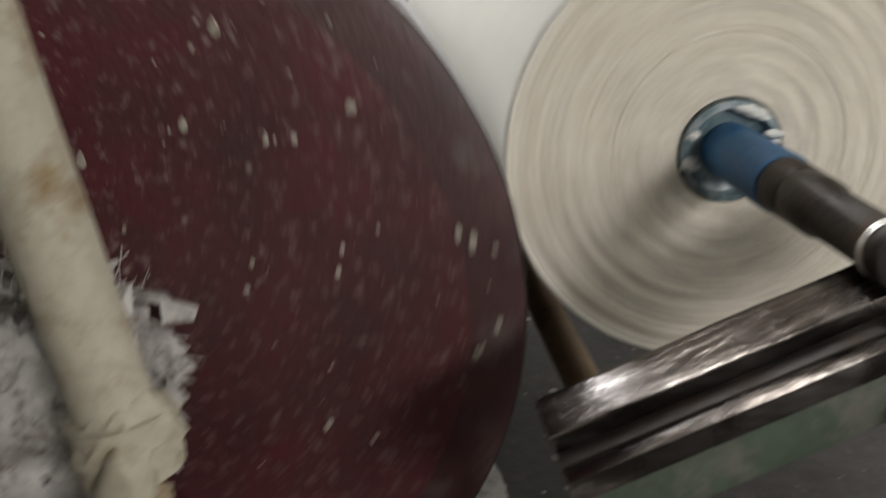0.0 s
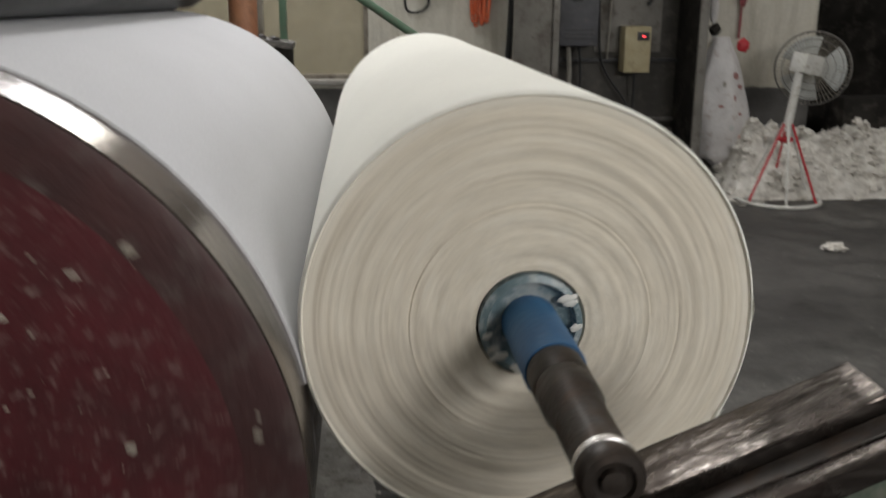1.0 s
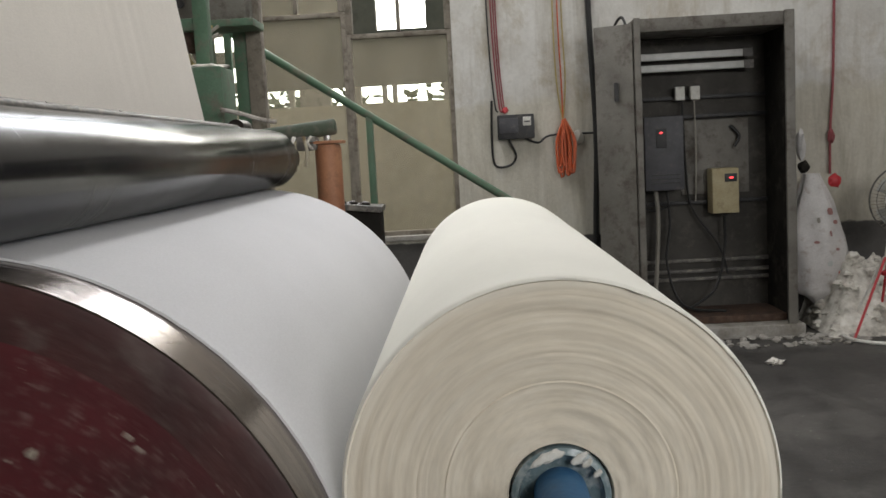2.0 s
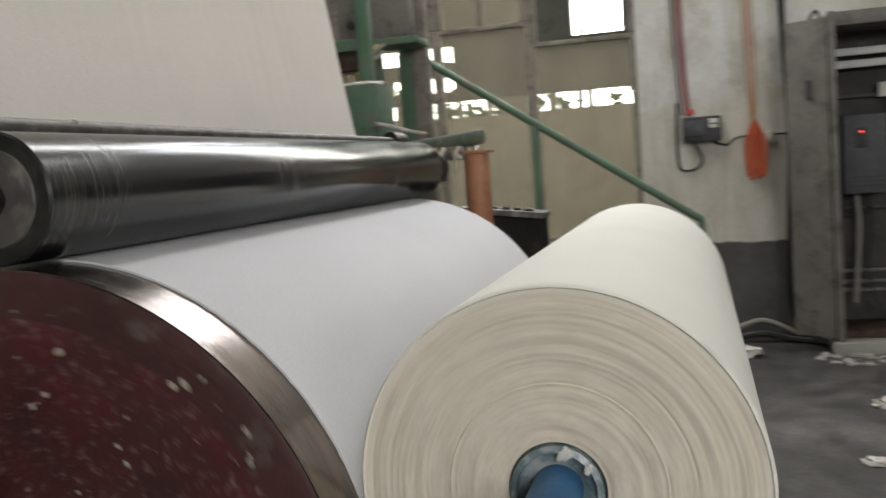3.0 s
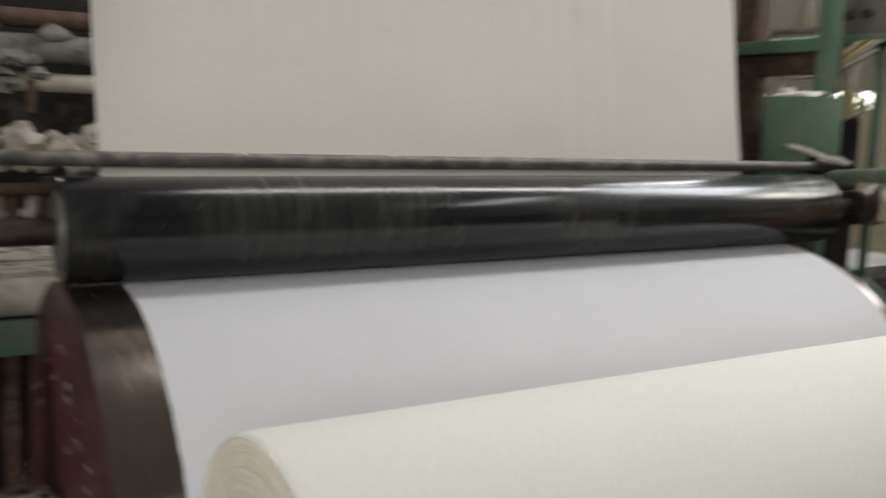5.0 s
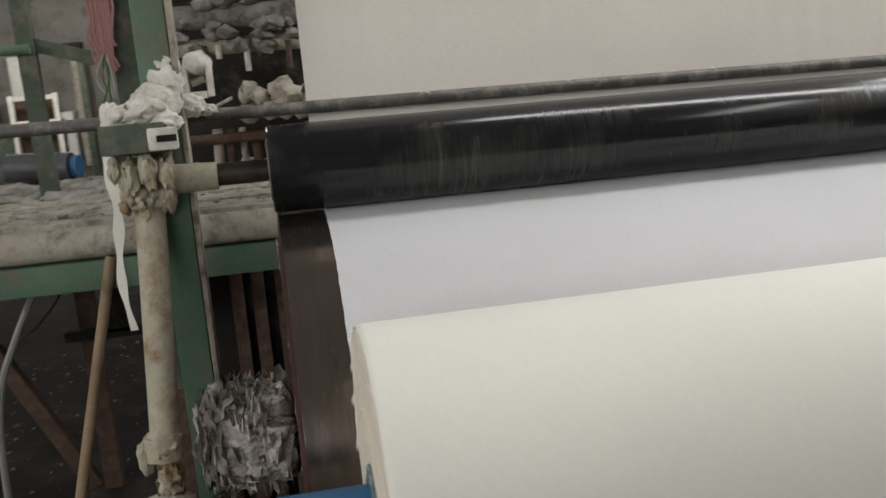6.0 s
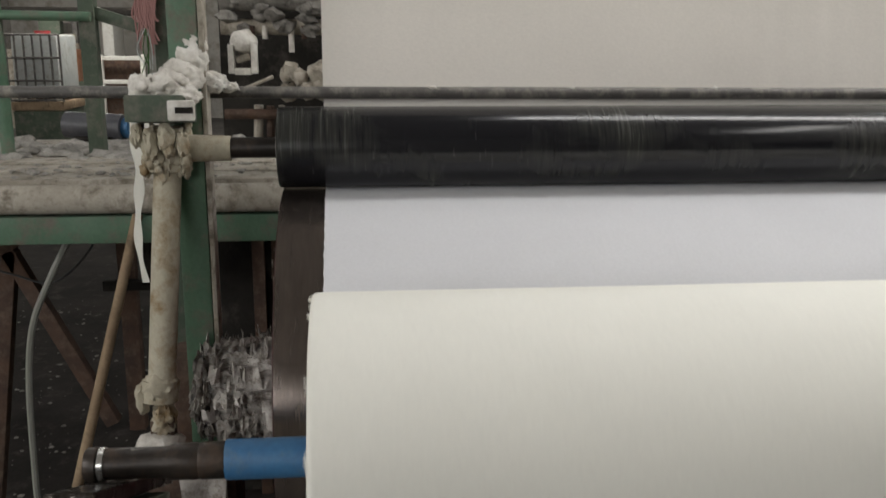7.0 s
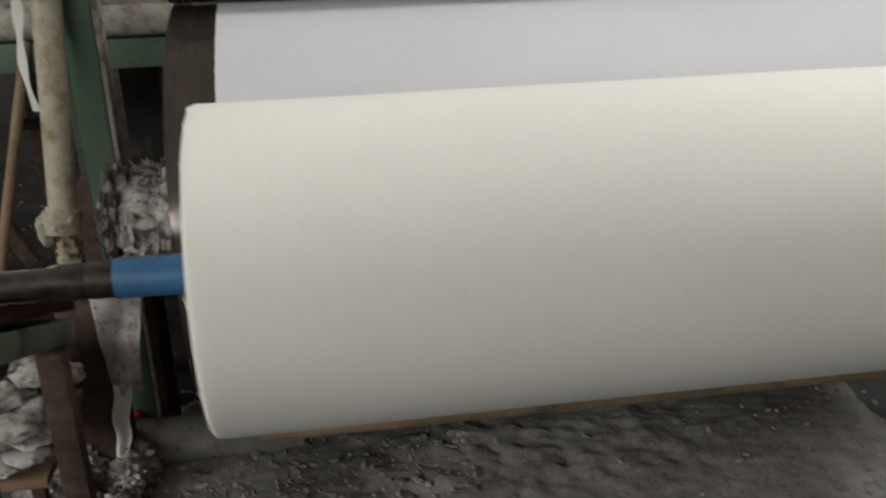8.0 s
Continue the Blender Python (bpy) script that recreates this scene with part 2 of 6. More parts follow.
def plain(name, col, rough=0.6, metal=0.0, emit=0.0):
    m, t, b = material(name, rough, metal)
    n = noise_tex(t, coords(t), 25.0, 4)
    t.links.new(mix(t, 0.4, col, ramp(t, n, [(0.3, grey(0.6)), (0.7, grey(1.0))]), "MULTIPLY"), b.inputs["Base Color"])
    if emit:
        b.inputs["Emission Color"].default_value, b.inputs["Emission Strength"].default_value = (*col, 1), emit
    return m


M = {
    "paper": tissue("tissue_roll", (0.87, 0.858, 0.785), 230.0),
    # the roll's tissue, darker and bluer to paint in shade and sky light
    "web": tissue("tissue_web_shaded", (0.66, 0.662, 0.682), 260.0),
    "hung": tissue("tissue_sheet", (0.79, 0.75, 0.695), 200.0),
    "edge": roll_end(), "maroon": drum_paint(), "rubber": rider_skin(),
    "band": steel("drum_steel", (0.265, 0.222, 0.197), 0.11, (2, 14, 2), 0.45),
    "chrome": steel("bright_steel", (0.75, 0.74, 0.72), 0.15, (1, 60, 1), 0.1),
    "railsteel": rail_skin(),
    "dark": worn("oily_steel", (0.018, 0.015, 0.013), (0.045, 0.036, 0.03), (0.075, 0.05, 0.035), 0.4, 0.4, 8, 0.55),
    "rodsteel": worn("grey_bar", (0.09, 0.085, 0.08), (0.15, 0.14, 0.13), (0.34, 0.32, 0.28), 0.5, 0.3, 7, 0.56),
    "green": worn("chipped_green_paint", (0.068, 0.138, 0.082), (0.105, 0.19, 0.122), (0.16, 0.145, 0.115), 0.55, 0, 5, 0.56),
    "oldgreen": worn("dusty_green_paint", (0.045, 0.066, 0.043), (0.075, 0.10, 0.068), (0.16, 0.15, 0.125), 0.7, 0, 6, 0.55),
    "grime": worn("grimy_maroon", (0.042, 0.017, 0.017), (0.068, 0.024, 0.023), (0.12, 0.095, 0.085), 0.5, 0, 9, 0.6),
    "rust": worn("rusty_steel", (0.05, 0.03, 0.022), (0.10, 0.055, 0.035), (0.14, 0.10, 0.075), 0.8, 0.1, 9, 0.55),
    "cream": worn("limed_column", (0.37, 0.335, 0.25), (0.48, 0.44, 0.345), (0.23, 0.155, 0.075), 0.75, 0, 5, 0.55, 60, 0.5),
    "copper": worn("orange_tube", (0.34, 0.14, 0.07), (0.44, 0.21, 0.11), (0.20, 0.11, 0.07), 0.6, 0, 6, 0.58),
    "blue": worn("blue_sleeve", (0.028, 0.11, 0.24), (0.04, 0.15, 0.31), (0.10, 0.17, 0.24), 0.5, 0, 9, 0.62),
    "plug": worn("grey_blue_plug", (0.10, 0.15, 0.17), (0.22, 0.29, 0.31), (0.45, 0.47, 0.47), 0.25, 0, 14, 0.55),
    "pulp": pulp(), "plaster": plaster(), "floor": concrete(), "glass": dirty_glass(),
    "frame": worn("grey_wood_frame", (0.20, 0.175, 0.14), (0.29, 0.26, 0.215), (0.11, 0.09, 0.07), 0.8, 0, 5, 0.55),
    "cab": worn("grey_cabinet_steel", (0.15, 0.14, 0.122), (0.21, 0.198, 0.175), (0.10, 0.085, 0.07), 0.55, 0.1, 4, 0.56),
    "black": worn("black_plastic", (0.02, 0.02, 0.022), (0.035, 0.035, 0.037), (0.10, 0.09, 0.08), 0.5, 0, 8, 0.6),
    "slate": worn("dark_drive_case", (0.05, 0.05, 0.058), (0.075, 0.075, 0.085), (0.13, 0.12, 0.12), 0.5, 0, 8, 0.6),
    "sand": worn("yellowed_case", (0.38, 0.32, 0.18), (0.46, 0.40, 0.25), (0.25, 0.2, 0.12), 0.6, 0, 8, 0.6),
    "orange": plain("orange_flex", (0.62, 0.13, 0.05), 0.5), "red": plain("red_plastic", (0.5, 0.03, 0.04), 0.5),
    "white": worn("white_enamel", (0.66, 0.65, 0.60), (0.75, 0.74, 0.70), (0.42, 0.38, 0.30), 0.5, 0, 10, 0.6),
    "bag": worn("white_sack", (0.60, 0.58, 0.57), (0.72, 0.70, 0.69), (0.42, 0.34, 0.30), 0.6, 0, 6, 0.6),
    "deck": worn("dusty_deck", (0.34, 0.305, 0.25), (0.47, 0.43, 0.365), (0.17, 0.145, 0.11), 0.9, 0, 7, 0.55),
    # near black for dark things, and shade painted into recess, hood, cabinet
    "near_black": worn("dark_and_shade", (0.016, 0.0145, 0.013), (0.036, 0.033, 0.029), (0.075, 0.067, 0.058), 0.9, 0, 3, 0.58),
    "dust": worn("grey_dust", (0.16, 0.15, 0.135), (0.28, 0.265, 0.24), (0.07, 0.065, 0.06), 0.95, 0, 9, 0.55),
    "tanwall": worn("tan_render", (0.46, 0.40, 0.28), (0.56, 0.49, 0.36), (0.38, 0.33, 0.24), 0.9, 0, 1.0, 0.6, 20, 0.2),
    "gable": worn("grey_green_boards", (0.075, 0.08, 0.062), (0.115, 0.118, 0.092), (0.055, 0.055, 0.045), 0.9, 0, 1.4, 0.6, 20, 0.2),
    # floor colour with the shade under the machine painted in
    "floor_shade": worn("shaded_floor", (0.014, 0.012, 0.011), (0.032, 0.028, 0.025), (0.075, 0.068, 0.06), 0.9, 0, 3.0, 0.6, 40, 0.7),
    "cabback": worn("shaded_back_panel", (0.040, 0.036, 0.031), (0.075, 0.069, 0.060), (0.13, 0.12, 0.105), 0.7, 0, 4, 0.58),
    "drift": worn("paper_dust", (0.27, 0.256, 0.234), (0.41, 0.392, 0.36), (0.155, 0.144, 0.128), 0.97, 0, 11, 0.58, 120, 0.6),
    "shred": worn("soiled_shreds", (0.34, 0.315, 0.29), (0.60, 0.57, 0.53), (0.16, 0.135, 0.11), 0.95, 0, 16, 0.55, 110, 0.6),
    "hall": worn("hall_wall", (0.30, 0.285, 0.26), (0.42, 0.40, 0.37), (0.2, 0.18, 0.15), 0.9, 0, 1.2, 0.55),
    "wood": worn("old_timber", (0.22, 0.15, 0.09), (0.33, 0.24, 0.15), (0.12, 0.09, 0.06), 0.8, 0, 5, 0.58),
    "tank": worn("white_tank", (0.50, 0.53, 0.52), (0.60, 0.62, 0.60), (0.36, 0.34, 0.28), 0.45, 0, 5, 0.6),
    "glow": plain("hazy_sky", (1.0, 0.97, 0.88), 0.9, 0, 10.0),
    "led": plain("red_display", (1.0, 0.05, 0.06), 0.4, 0, 2.5),
    "lamp": plain("tube_cover", (0.68, 0.68, 0.66), 0.35),
    "cable": plain("black_cable", (0.02, 0.02, 0.02), 0.5), "pink": plain("faded_pink", (0.36, 0.19, 0.175), 0.9), "redwire": plain("red_cable", (0.30, 0.07, 0.08), 0.5),
    "yellowwire": plain("yellow_cable", (0.45, 0.36, 0.14), 0.5), "greywire": plain("grey_cable", (0.32, 0.30, 0.26), 0.6),
    "hose": plain("clear_hose", (0.26, 0.26, 0.23), 0.3), "leaf": plain("far_leaves", (0.05, 0.11, 0.03), 0.8),
}


# the dark floor sheet, near-black parts, dust and shreds are matt
for key in ("floor_shade", "near_black", "drift", "shred", "dust"):
    M[key].node_tree.nodes["Principled BSDF"].inputs["Specular IOR Level"].default_value = 0.1


# ---- building helpers ----
def part(name, bm, mat, parent=None, label="", smooth=35):
    """Links bm, built in world places, as one mesh object under parent."""
    if parent is not None:
        top = parent
        at = Vector(top.matrix_basis.translation)
        while top.parent is not None:
            top = top.parent
            at += top.matrix_basis.translation
        bmesh.ops.translate(bm, vec=-at, verts=bm.verts)
    me = bpy.data.meshes.new(name)
    bmesh.ops.recalc_face_normals(bm, faces=bm.faces)
    bm.to_mesh(me)
    bm.free()
    me.materials.append(M[mat])
    me.polygons.foreach_set("use_smooth", [smooth > 0] * len(me.polygons))
    if smooth > 0:
        me.set_sharp_from_angle(angle=radians(smooth))
    ob = new(name, me)
    if parent is not None:
        ob.parent = parent
    if label:
        ob["label"] = label
    return ob


def thing(name, at, label, category, group="", kind=""):
    ob = new(name)
    ob.matrix_basis = Matrix.Translation(at)
    ob.empty_display_size = 0.1
    return tagged(ob, label, category, group, kind)


def solid(name, bm, mat, label, category, kind="", group="", smooth=35):
    return tagged(part(name, bm, mat, None, "", smooth), label, category, group, kind)


def box(x0, x1, y0, y1, z0, z1, bev=0.004, bm=None):
    bm = bm or bmesh.new()
    v = bmesh.ops.create_cube(bm, size=1.0)["verts"]
    bmesh.ops.scale(bm, vec=(x1 - x0, y1 - y0, z1 - z0), verts=v)
    bmesh.ops.translate(bm, vec=((x0 + x1) / 2, (y0 + y1) / 2, (z0 + z1) / 2), verts=v)
    if bev:
        bmesh.ops.bevel(bm, geom=list({e for q in v for e in q.link_edges}), offset=bev, segments=2, affect="EDGES", profile=0.6)
    return bm


def bar(a, b, r, seg=14, r2=None, bm=None):
    """A round bar from a to b."""
    bm = bm or bmesh.new()
    a, b = Vector(a), Vector(b)
    m = Matrix.Translation((a + b) / 2) @ (b - a).to_track_quat("Z", "Y").to_matrix().to_4x4()
    bmesh.ops.create_cone(bm, cap_ends=True, segments=seg, radius1=r, radius2=r if r2 is None else r2, depth=(b - a).length, matrix=m)
    return bm


def plank(a, b, w, h, side=(0, 1, 0)):
    """A square bar from a to b: w across side, h the other way."""
    a, b = Vector(a), Vector(b)
    d = (b - a).normalized()
    s = Vector(side)
    s = (s - d * s.dot(d)).normalized()
    m = Matrix((s, d.cross(s), d)).transposed().to_4x4()
    m.translation = (a + b) / 2
    bm = box(-w / 2, w / 2, -h / 2, h / 2, -(b - a).length / 2, (b - a).length / 2, min(w, h) * 0.08)
    bmesh.ops.transform(bm, matrix=m, verts=bm.verts)
    return bm


def lathe(prof, x, z, seg=96, closed=True, bm=None):
    """Turns (radius, y) about the line along y through x, z."""
    bm = bm or bmesh.new()
    rings = []
    for r, y in prof:
        rings.append([bm.verts.new((x + r * math.sin(6.28318531 * i / seg), y, z + r * math.cos(6.28318531 * i / seg))) for i in range(seg)])
    for p, q in zip(rings, rings[1:]):
        for i in range(seg):
            j = (i + 1) % seg
            bm.faces.new((p[i], p[j], q[j], q[i]))
    if closed:
        bm.faces.new(rings[0])
        bm.faces.new(rings[-1])
    return bm


def smooth_line(pts, n=8):
    pts = [Vector(p) for p in pts]
    out = []
    for i in range(len(pts) - 1):
        p0, p1, p2, p3 = pts[max(i - 1, 0)], pts[i], pts[i + 1], pts[min(i + 2, len(pts) - 1)]
        for k in range(n):
            t = k / n
            out.append(0.5 * ((2 * p1) + (p2 - p0) * t + (2 * p0 - 5 * p1 + 4 * p2 - p3) * t * t + (3 * p1 - p0 - 3 * p2 + p3) * t ** 3))
    return out + [pts[-1]]


def cord(pts, r, seg=7, n=8, bm=None):
    """A round cord along a smooth line."""
    bm = bm or bmesh.new()
    line = smooth_line(pts, n)
    rings = []
    side = Vector((0.31, 0.52, 0.79))
    for i, p in enumerate(line):
        d = (line[min(i + 1, len(line) - 1)] - line[max(i - 1, 0)]).normalized()
        side = (side - d * side.dot(d)).normalized()
        up = d.cross(side)
        rings.append([bm.verts.new(p + r * (math.cos(a) * side + math.sin(a) * up)) for a in [6.28318531 * k / seg for k in range(seg)]])
    for p, q in zip(rings, rings[1:]):
        for i in range(seg):
            bm.faces.new((p[i], p[(i + 1) % seg], q[(i + 1) % seg], q[i]))
    bm.faces.new(rings[0])
    bm.faces.new(rings[-1])
    return bm


def lump(c, r, amp=0.35, freq=2.2, size=(1, 1, 1), sub=3, bm=None, flat=None):
    """An uneven clod: a ball pushed in and out by noise; flat: the height below which it is cut level."""
    bm = bm or bmesh.new()
    v = bmesh.ops.create_icosphere(bm, subdivisions=sub, radius=1.0)["verts"]
    c = Vector(c)
    for q in v:
        n = q.co.normalized()
        k = 1 + amp * noise.noise(n * freq + c * 17.0) + amp * 0.5 * noise.noise(n * freq * 3.1 + c * 31.0)
        if sub > 3:
            k += amp * 0.3 * noise.noise(n * freq * 7.3 + c * 13.0)
        q.co = c + Vector((n.x * size[0], n.y * size[1], n.z * size[2])) * r * k
        if flat is not None and q.co.z < flat:
            q.co.z = flat
    return bm


def sheet(fn, nu, nv, thick=0.0012):
    """A thin sheet over fn(u, v), given a true thickness."""
    bm = bmesh.new()
    g = [[bm.verts.new(fn(i / nu, j / nv)) for j in range(nv + 1)] for i in range(nu + 1)]
    for i in range(nu):
        for j in range(nv):
            bm.faces.new((g[i][j], g[i + 1][j], g[i + 1][j + 1], g[i][j + 1]))
    bmesh.ops.recalc_face_normals(bm, faces=bm.faces)
    bm.normal_update()
    top = [v for row in g for v in row]
    low = {v: bm.verts.new(v.co - v.normal * thick) for v in top}
    faces = list(bm.faces)
    rim = [e for e in bm.edges if len(e.link_faces) == 1]
    for f in faces:
        bm.faces.new([low[v] for v in reversed(f.verts)])
    for e in rim:
        bm.faces.new((e.verts[0], e.verts[1], low[e.verts[1]], low[e.verts[0]]))
    return bm


# ---- the hall ----
def wall_slab(name, x0, x1, y0, y1, z0, z1, mat, label):
    return solid(name, box(x0, x1, y0, y1, z0, z1, 0), mat, label, "wall", "structure", smooth=0)


def hall():
    bm = bmesh.new()
    bmesh.ops.create_grid(bm, x_segments=2, y_segments=2, size=1.0)
    bmesh.ops.scale(bm, vec=(60, 60, 1), verts=bm.verts)
    solid("floor", bm, "floor", "stained grey concrete floor with paper crumbs", "floor", "structure", smooth=0)
    # dark sheet on the floor, painting the shade below deck and machine
    shade_sheet = bmesh.new()
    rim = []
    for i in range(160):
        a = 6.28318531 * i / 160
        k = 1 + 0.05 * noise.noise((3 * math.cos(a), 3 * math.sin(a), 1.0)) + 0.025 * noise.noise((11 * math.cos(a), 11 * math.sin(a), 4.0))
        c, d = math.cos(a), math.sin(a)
        rim.append(shade_sheet.verts.new((-3.6 + 3.4 * k * math.copysign(abs(c) ** 0.5, c), -0.35 + 3.05 * k * math.copysign(abs(d) ** 0.5, d), 0.004)))
    shade_sheet.faces.new(rim)
    solid("ground_shade", shade_sheet, "floor_shade", "near-black sheet painting the shade under the machine", "floor", "structure", smooth=0)
    t = 0.22
    y0, y1 = WALL_Y, WALL_Y + t
    n = "limewashed wall with a dark dado and damp runs"
    # north wall: window bays from -4.2 to 0.69, then plain wall to the dark doorway
    wall_slab("wall_north_1", -4.2, 0.69, y0, y1, 0, 0.76, "plaster", n)
    wall_slab("wall_north_2", 0.69, 4.08, y0, y1, 0, ROOF_Z, "plaster", n)
    wall_slab("wall_north_3", -4.2, 0.69, y0, y1, 5.08, ROOF_Z, "plaster", n)
    wall_slab("wall_north_4", WEST_X, -4.2, y0, y1, 0, ROOF_Z, "hall", "grimy plastered hall wall")
    wall_slab("wall_north_5", 4.08, EAST_X, y0, y1, 2.6, ROOF_Z, "plaster", n)
    wall_slab("wall_north_6", 6.4, EAST_X, y0, y1, 0, 2.6, "plaster", n)
    # the recess's darkness is put into its wall colour
    wall_slab("wall_recess_back", 3.9, 6.8, y1 + 1.6, y1 + 1.8, 0, 2.8, "near_black", "recess wall with the recess's shade painted in")
    wall_slab("wall_recess_left", 3.86, 4.06, y1, y1 + 1.6, 0, 2.8, "near_black", "recess wall with the recess's shade painted in")
    wall_slab("wall_recess_right", 6.42, 6.62, y1, y1 + 1.6, 0, 2.8, "near_black", "recess wall with the recess's shade painted in")
    wall_slab("wall_recess_top", 3.86, 6.62, y1, y1 + 1.8, 2.8, 2.95, "near_black", "recess ceiling with the recess's shade painted in")
    for i, (a, b, c, d) in enumerate(((WEST_X, EAST_X, 0, 2.8), (WEST_X, EAST_X, 4.1, ROOF_Z), (WEST_X, 2.75, 2.8, 4.1), (5.05, EAST_X, 2.8, 4.1))):
        wall_slab("wall_south_%d" % (i + 1), a, b, SOUTH_Y - t, SOUTH_Y, c, d, "hall", "grimy plastered hall wall")
    wall_slab("wall_west", WEST_X - t, WEST_X, SOUTH_Y - t, y1, 0, ROOF_Z, "hall", "grimy plastered hall wall")
    # east wall with a band of high windows
    wall_slab("wall_east_1", EAST_X, EAST_X + t, SOUTH_Y - t, y1, 0, 2.1, "hall", "grimy plastered hall wall")
    wall_slab("wall_east_2", EAST_X, EAST_X + t, SOUTH_Y - t, y1, 3.7, ROOF_Z, "hall", "grimy plastered hall wall")
    wall_slab("wall_east_3", EAST_X, EAST_X + t, SOUTH_Y - t, -5.75, 2.1, 3.7, "hall", "grimy plastered hall wall")
    wall_slab("wall_east_4", EAST_X, EAST_X + t, -1.05, y1, 2.1, 3.7, "hall", "grimy plastered hall wall")
    # roof with a long roof light and openings for the added fill lamps
    c = bmesh.new()
    z0, z1 = ROOF_Z, ROOF_Z + 0.15
    # openings: x0, x1, y0, y1
    # all but the third are cut for the added fill lamps
    holes = ((-12.0, -10.0, -5.6, -1.6), (-1.8, -0.8, -3.4, -1.0), (-0.38, 0.14, 1.18, 5.71), (1.8, 4.2, 4.75, 5.35))
    x = WEST_X
    for a, b, ya, yb in holes:
        box(x, a, SOUTH_Y - t, y1, z0, z1, 0, c)
        box(a, b, SOUTH_Y - t, ya, z0, z1, 0, c)
        box(a, b, yb, y1, z0, z1, 0, c)
        x = b
    box(x, EAST_X + t, SOUTH_Y - t, y1, z0, z1, 0, c)
    solid("ceiling", c, "hall", "grey hall roof with a roof light and openings for fill lamps", "ceiling", "structure", smooth=0)


def window_bay(name, x0, x1, z0, z1, rail=None):
    """One bay: a frame of posts and rails, and its panes in it."""
    w = thing(name, ((x0 + x1) / 2, WALL_Y + 0.05, z0), "tall limed glass panes in a weathered wooden frame", "window", "", "structure")
    f = 0.035
    yb0, yb1 = WALL_Y + 0.01, WALL_Y + 0.09
    for a, b in ((x0, x0 + f), (x1 - f, x1)):
        part("window_post", box(a, b, yb0, yb1, z0, z1), "frame", w)
    levels = [z0] + ([rail] if rail else []) + [z1]
    part("window_rail", box(x0 + f, x1 - f, yb0 + 0.004, yb1 - 0.004, z0, z0 + f), "frame", w)
    for zl in levels[1:]:
        part("window_rail", box(x0 + f, x1 - f, yb0 + 0.004, yb1 - 0.004, zl - f, zl), "frame", w)
    for a, b in zip(levels, levels[1:]):
        p = part("pane", box(x0 + f, x1 - f, yb0 + 0.03, yb0 + 0.036, a + (f if a == z0 else 0), b - f, 0), "glass", w, smooth=0)
        p.visible_shadow = False
    return w


def windows():
    xs = [-4.2, -3.35, -2.5, -1.68, -0.84, -0.10, 0.69]
    for i, (a, b) in enumerate(zip(xs, xs[1:])):
        window_bay("window_%d" % (i + 1), a, b, 0.80, 2.33 if i == 5 else 2.50)
    for i, (a, b) in enumerate(zip(xs, xs[1:])):
        z0 = 2.334 if i == 5 else 2.504
        w = thing("window_%d" % (i + 7), ((a + b) / 2, WALL_Y + 0.05, z0), "high window frame open to the bright sky", "window", "", "structure")
        for p, q in ((a, a + 0.05), ((a + b) / 2 - 0.015, (a + b) / 2 + 0.015), (b - 0.05, b)):
            part("window_post", box(p, q, WALL_Y + 0.01, WALL_Y + 0.09, z0, 5.08), "frame", w)
        part("window_rail", box(a + 0.05, b - 0.05, WALL_Y + 0.014, WALL_Y + 0.086, 5.03, 5.08), "frame", w)
        if i != 5:
            part("window_rail", box(a + 0.05, b - 0.05, WALL_Y + 0.014, WALL_Y + 0.086, 3.25, 3.30), "frame", w)
            for p, q in ((a + 0.05, (a + b) / 2 - 0.015), ((a + b) / 2 + 0.015, b - 0.05)):
                part("pane", box(p, q, WALL_Y + 0.04, WALL_Y + 0.046, z0, 3.25, 0), "glass", w, smooth=0).visible_shadow = False
    solid("window_sill", box(-4.2, 0.69, WALL_Y - 0.06, WALL_Y + 0.2, 0.762, 0.80, 0.006), "hall", "dusty plastered window sill", "sill", "structure")


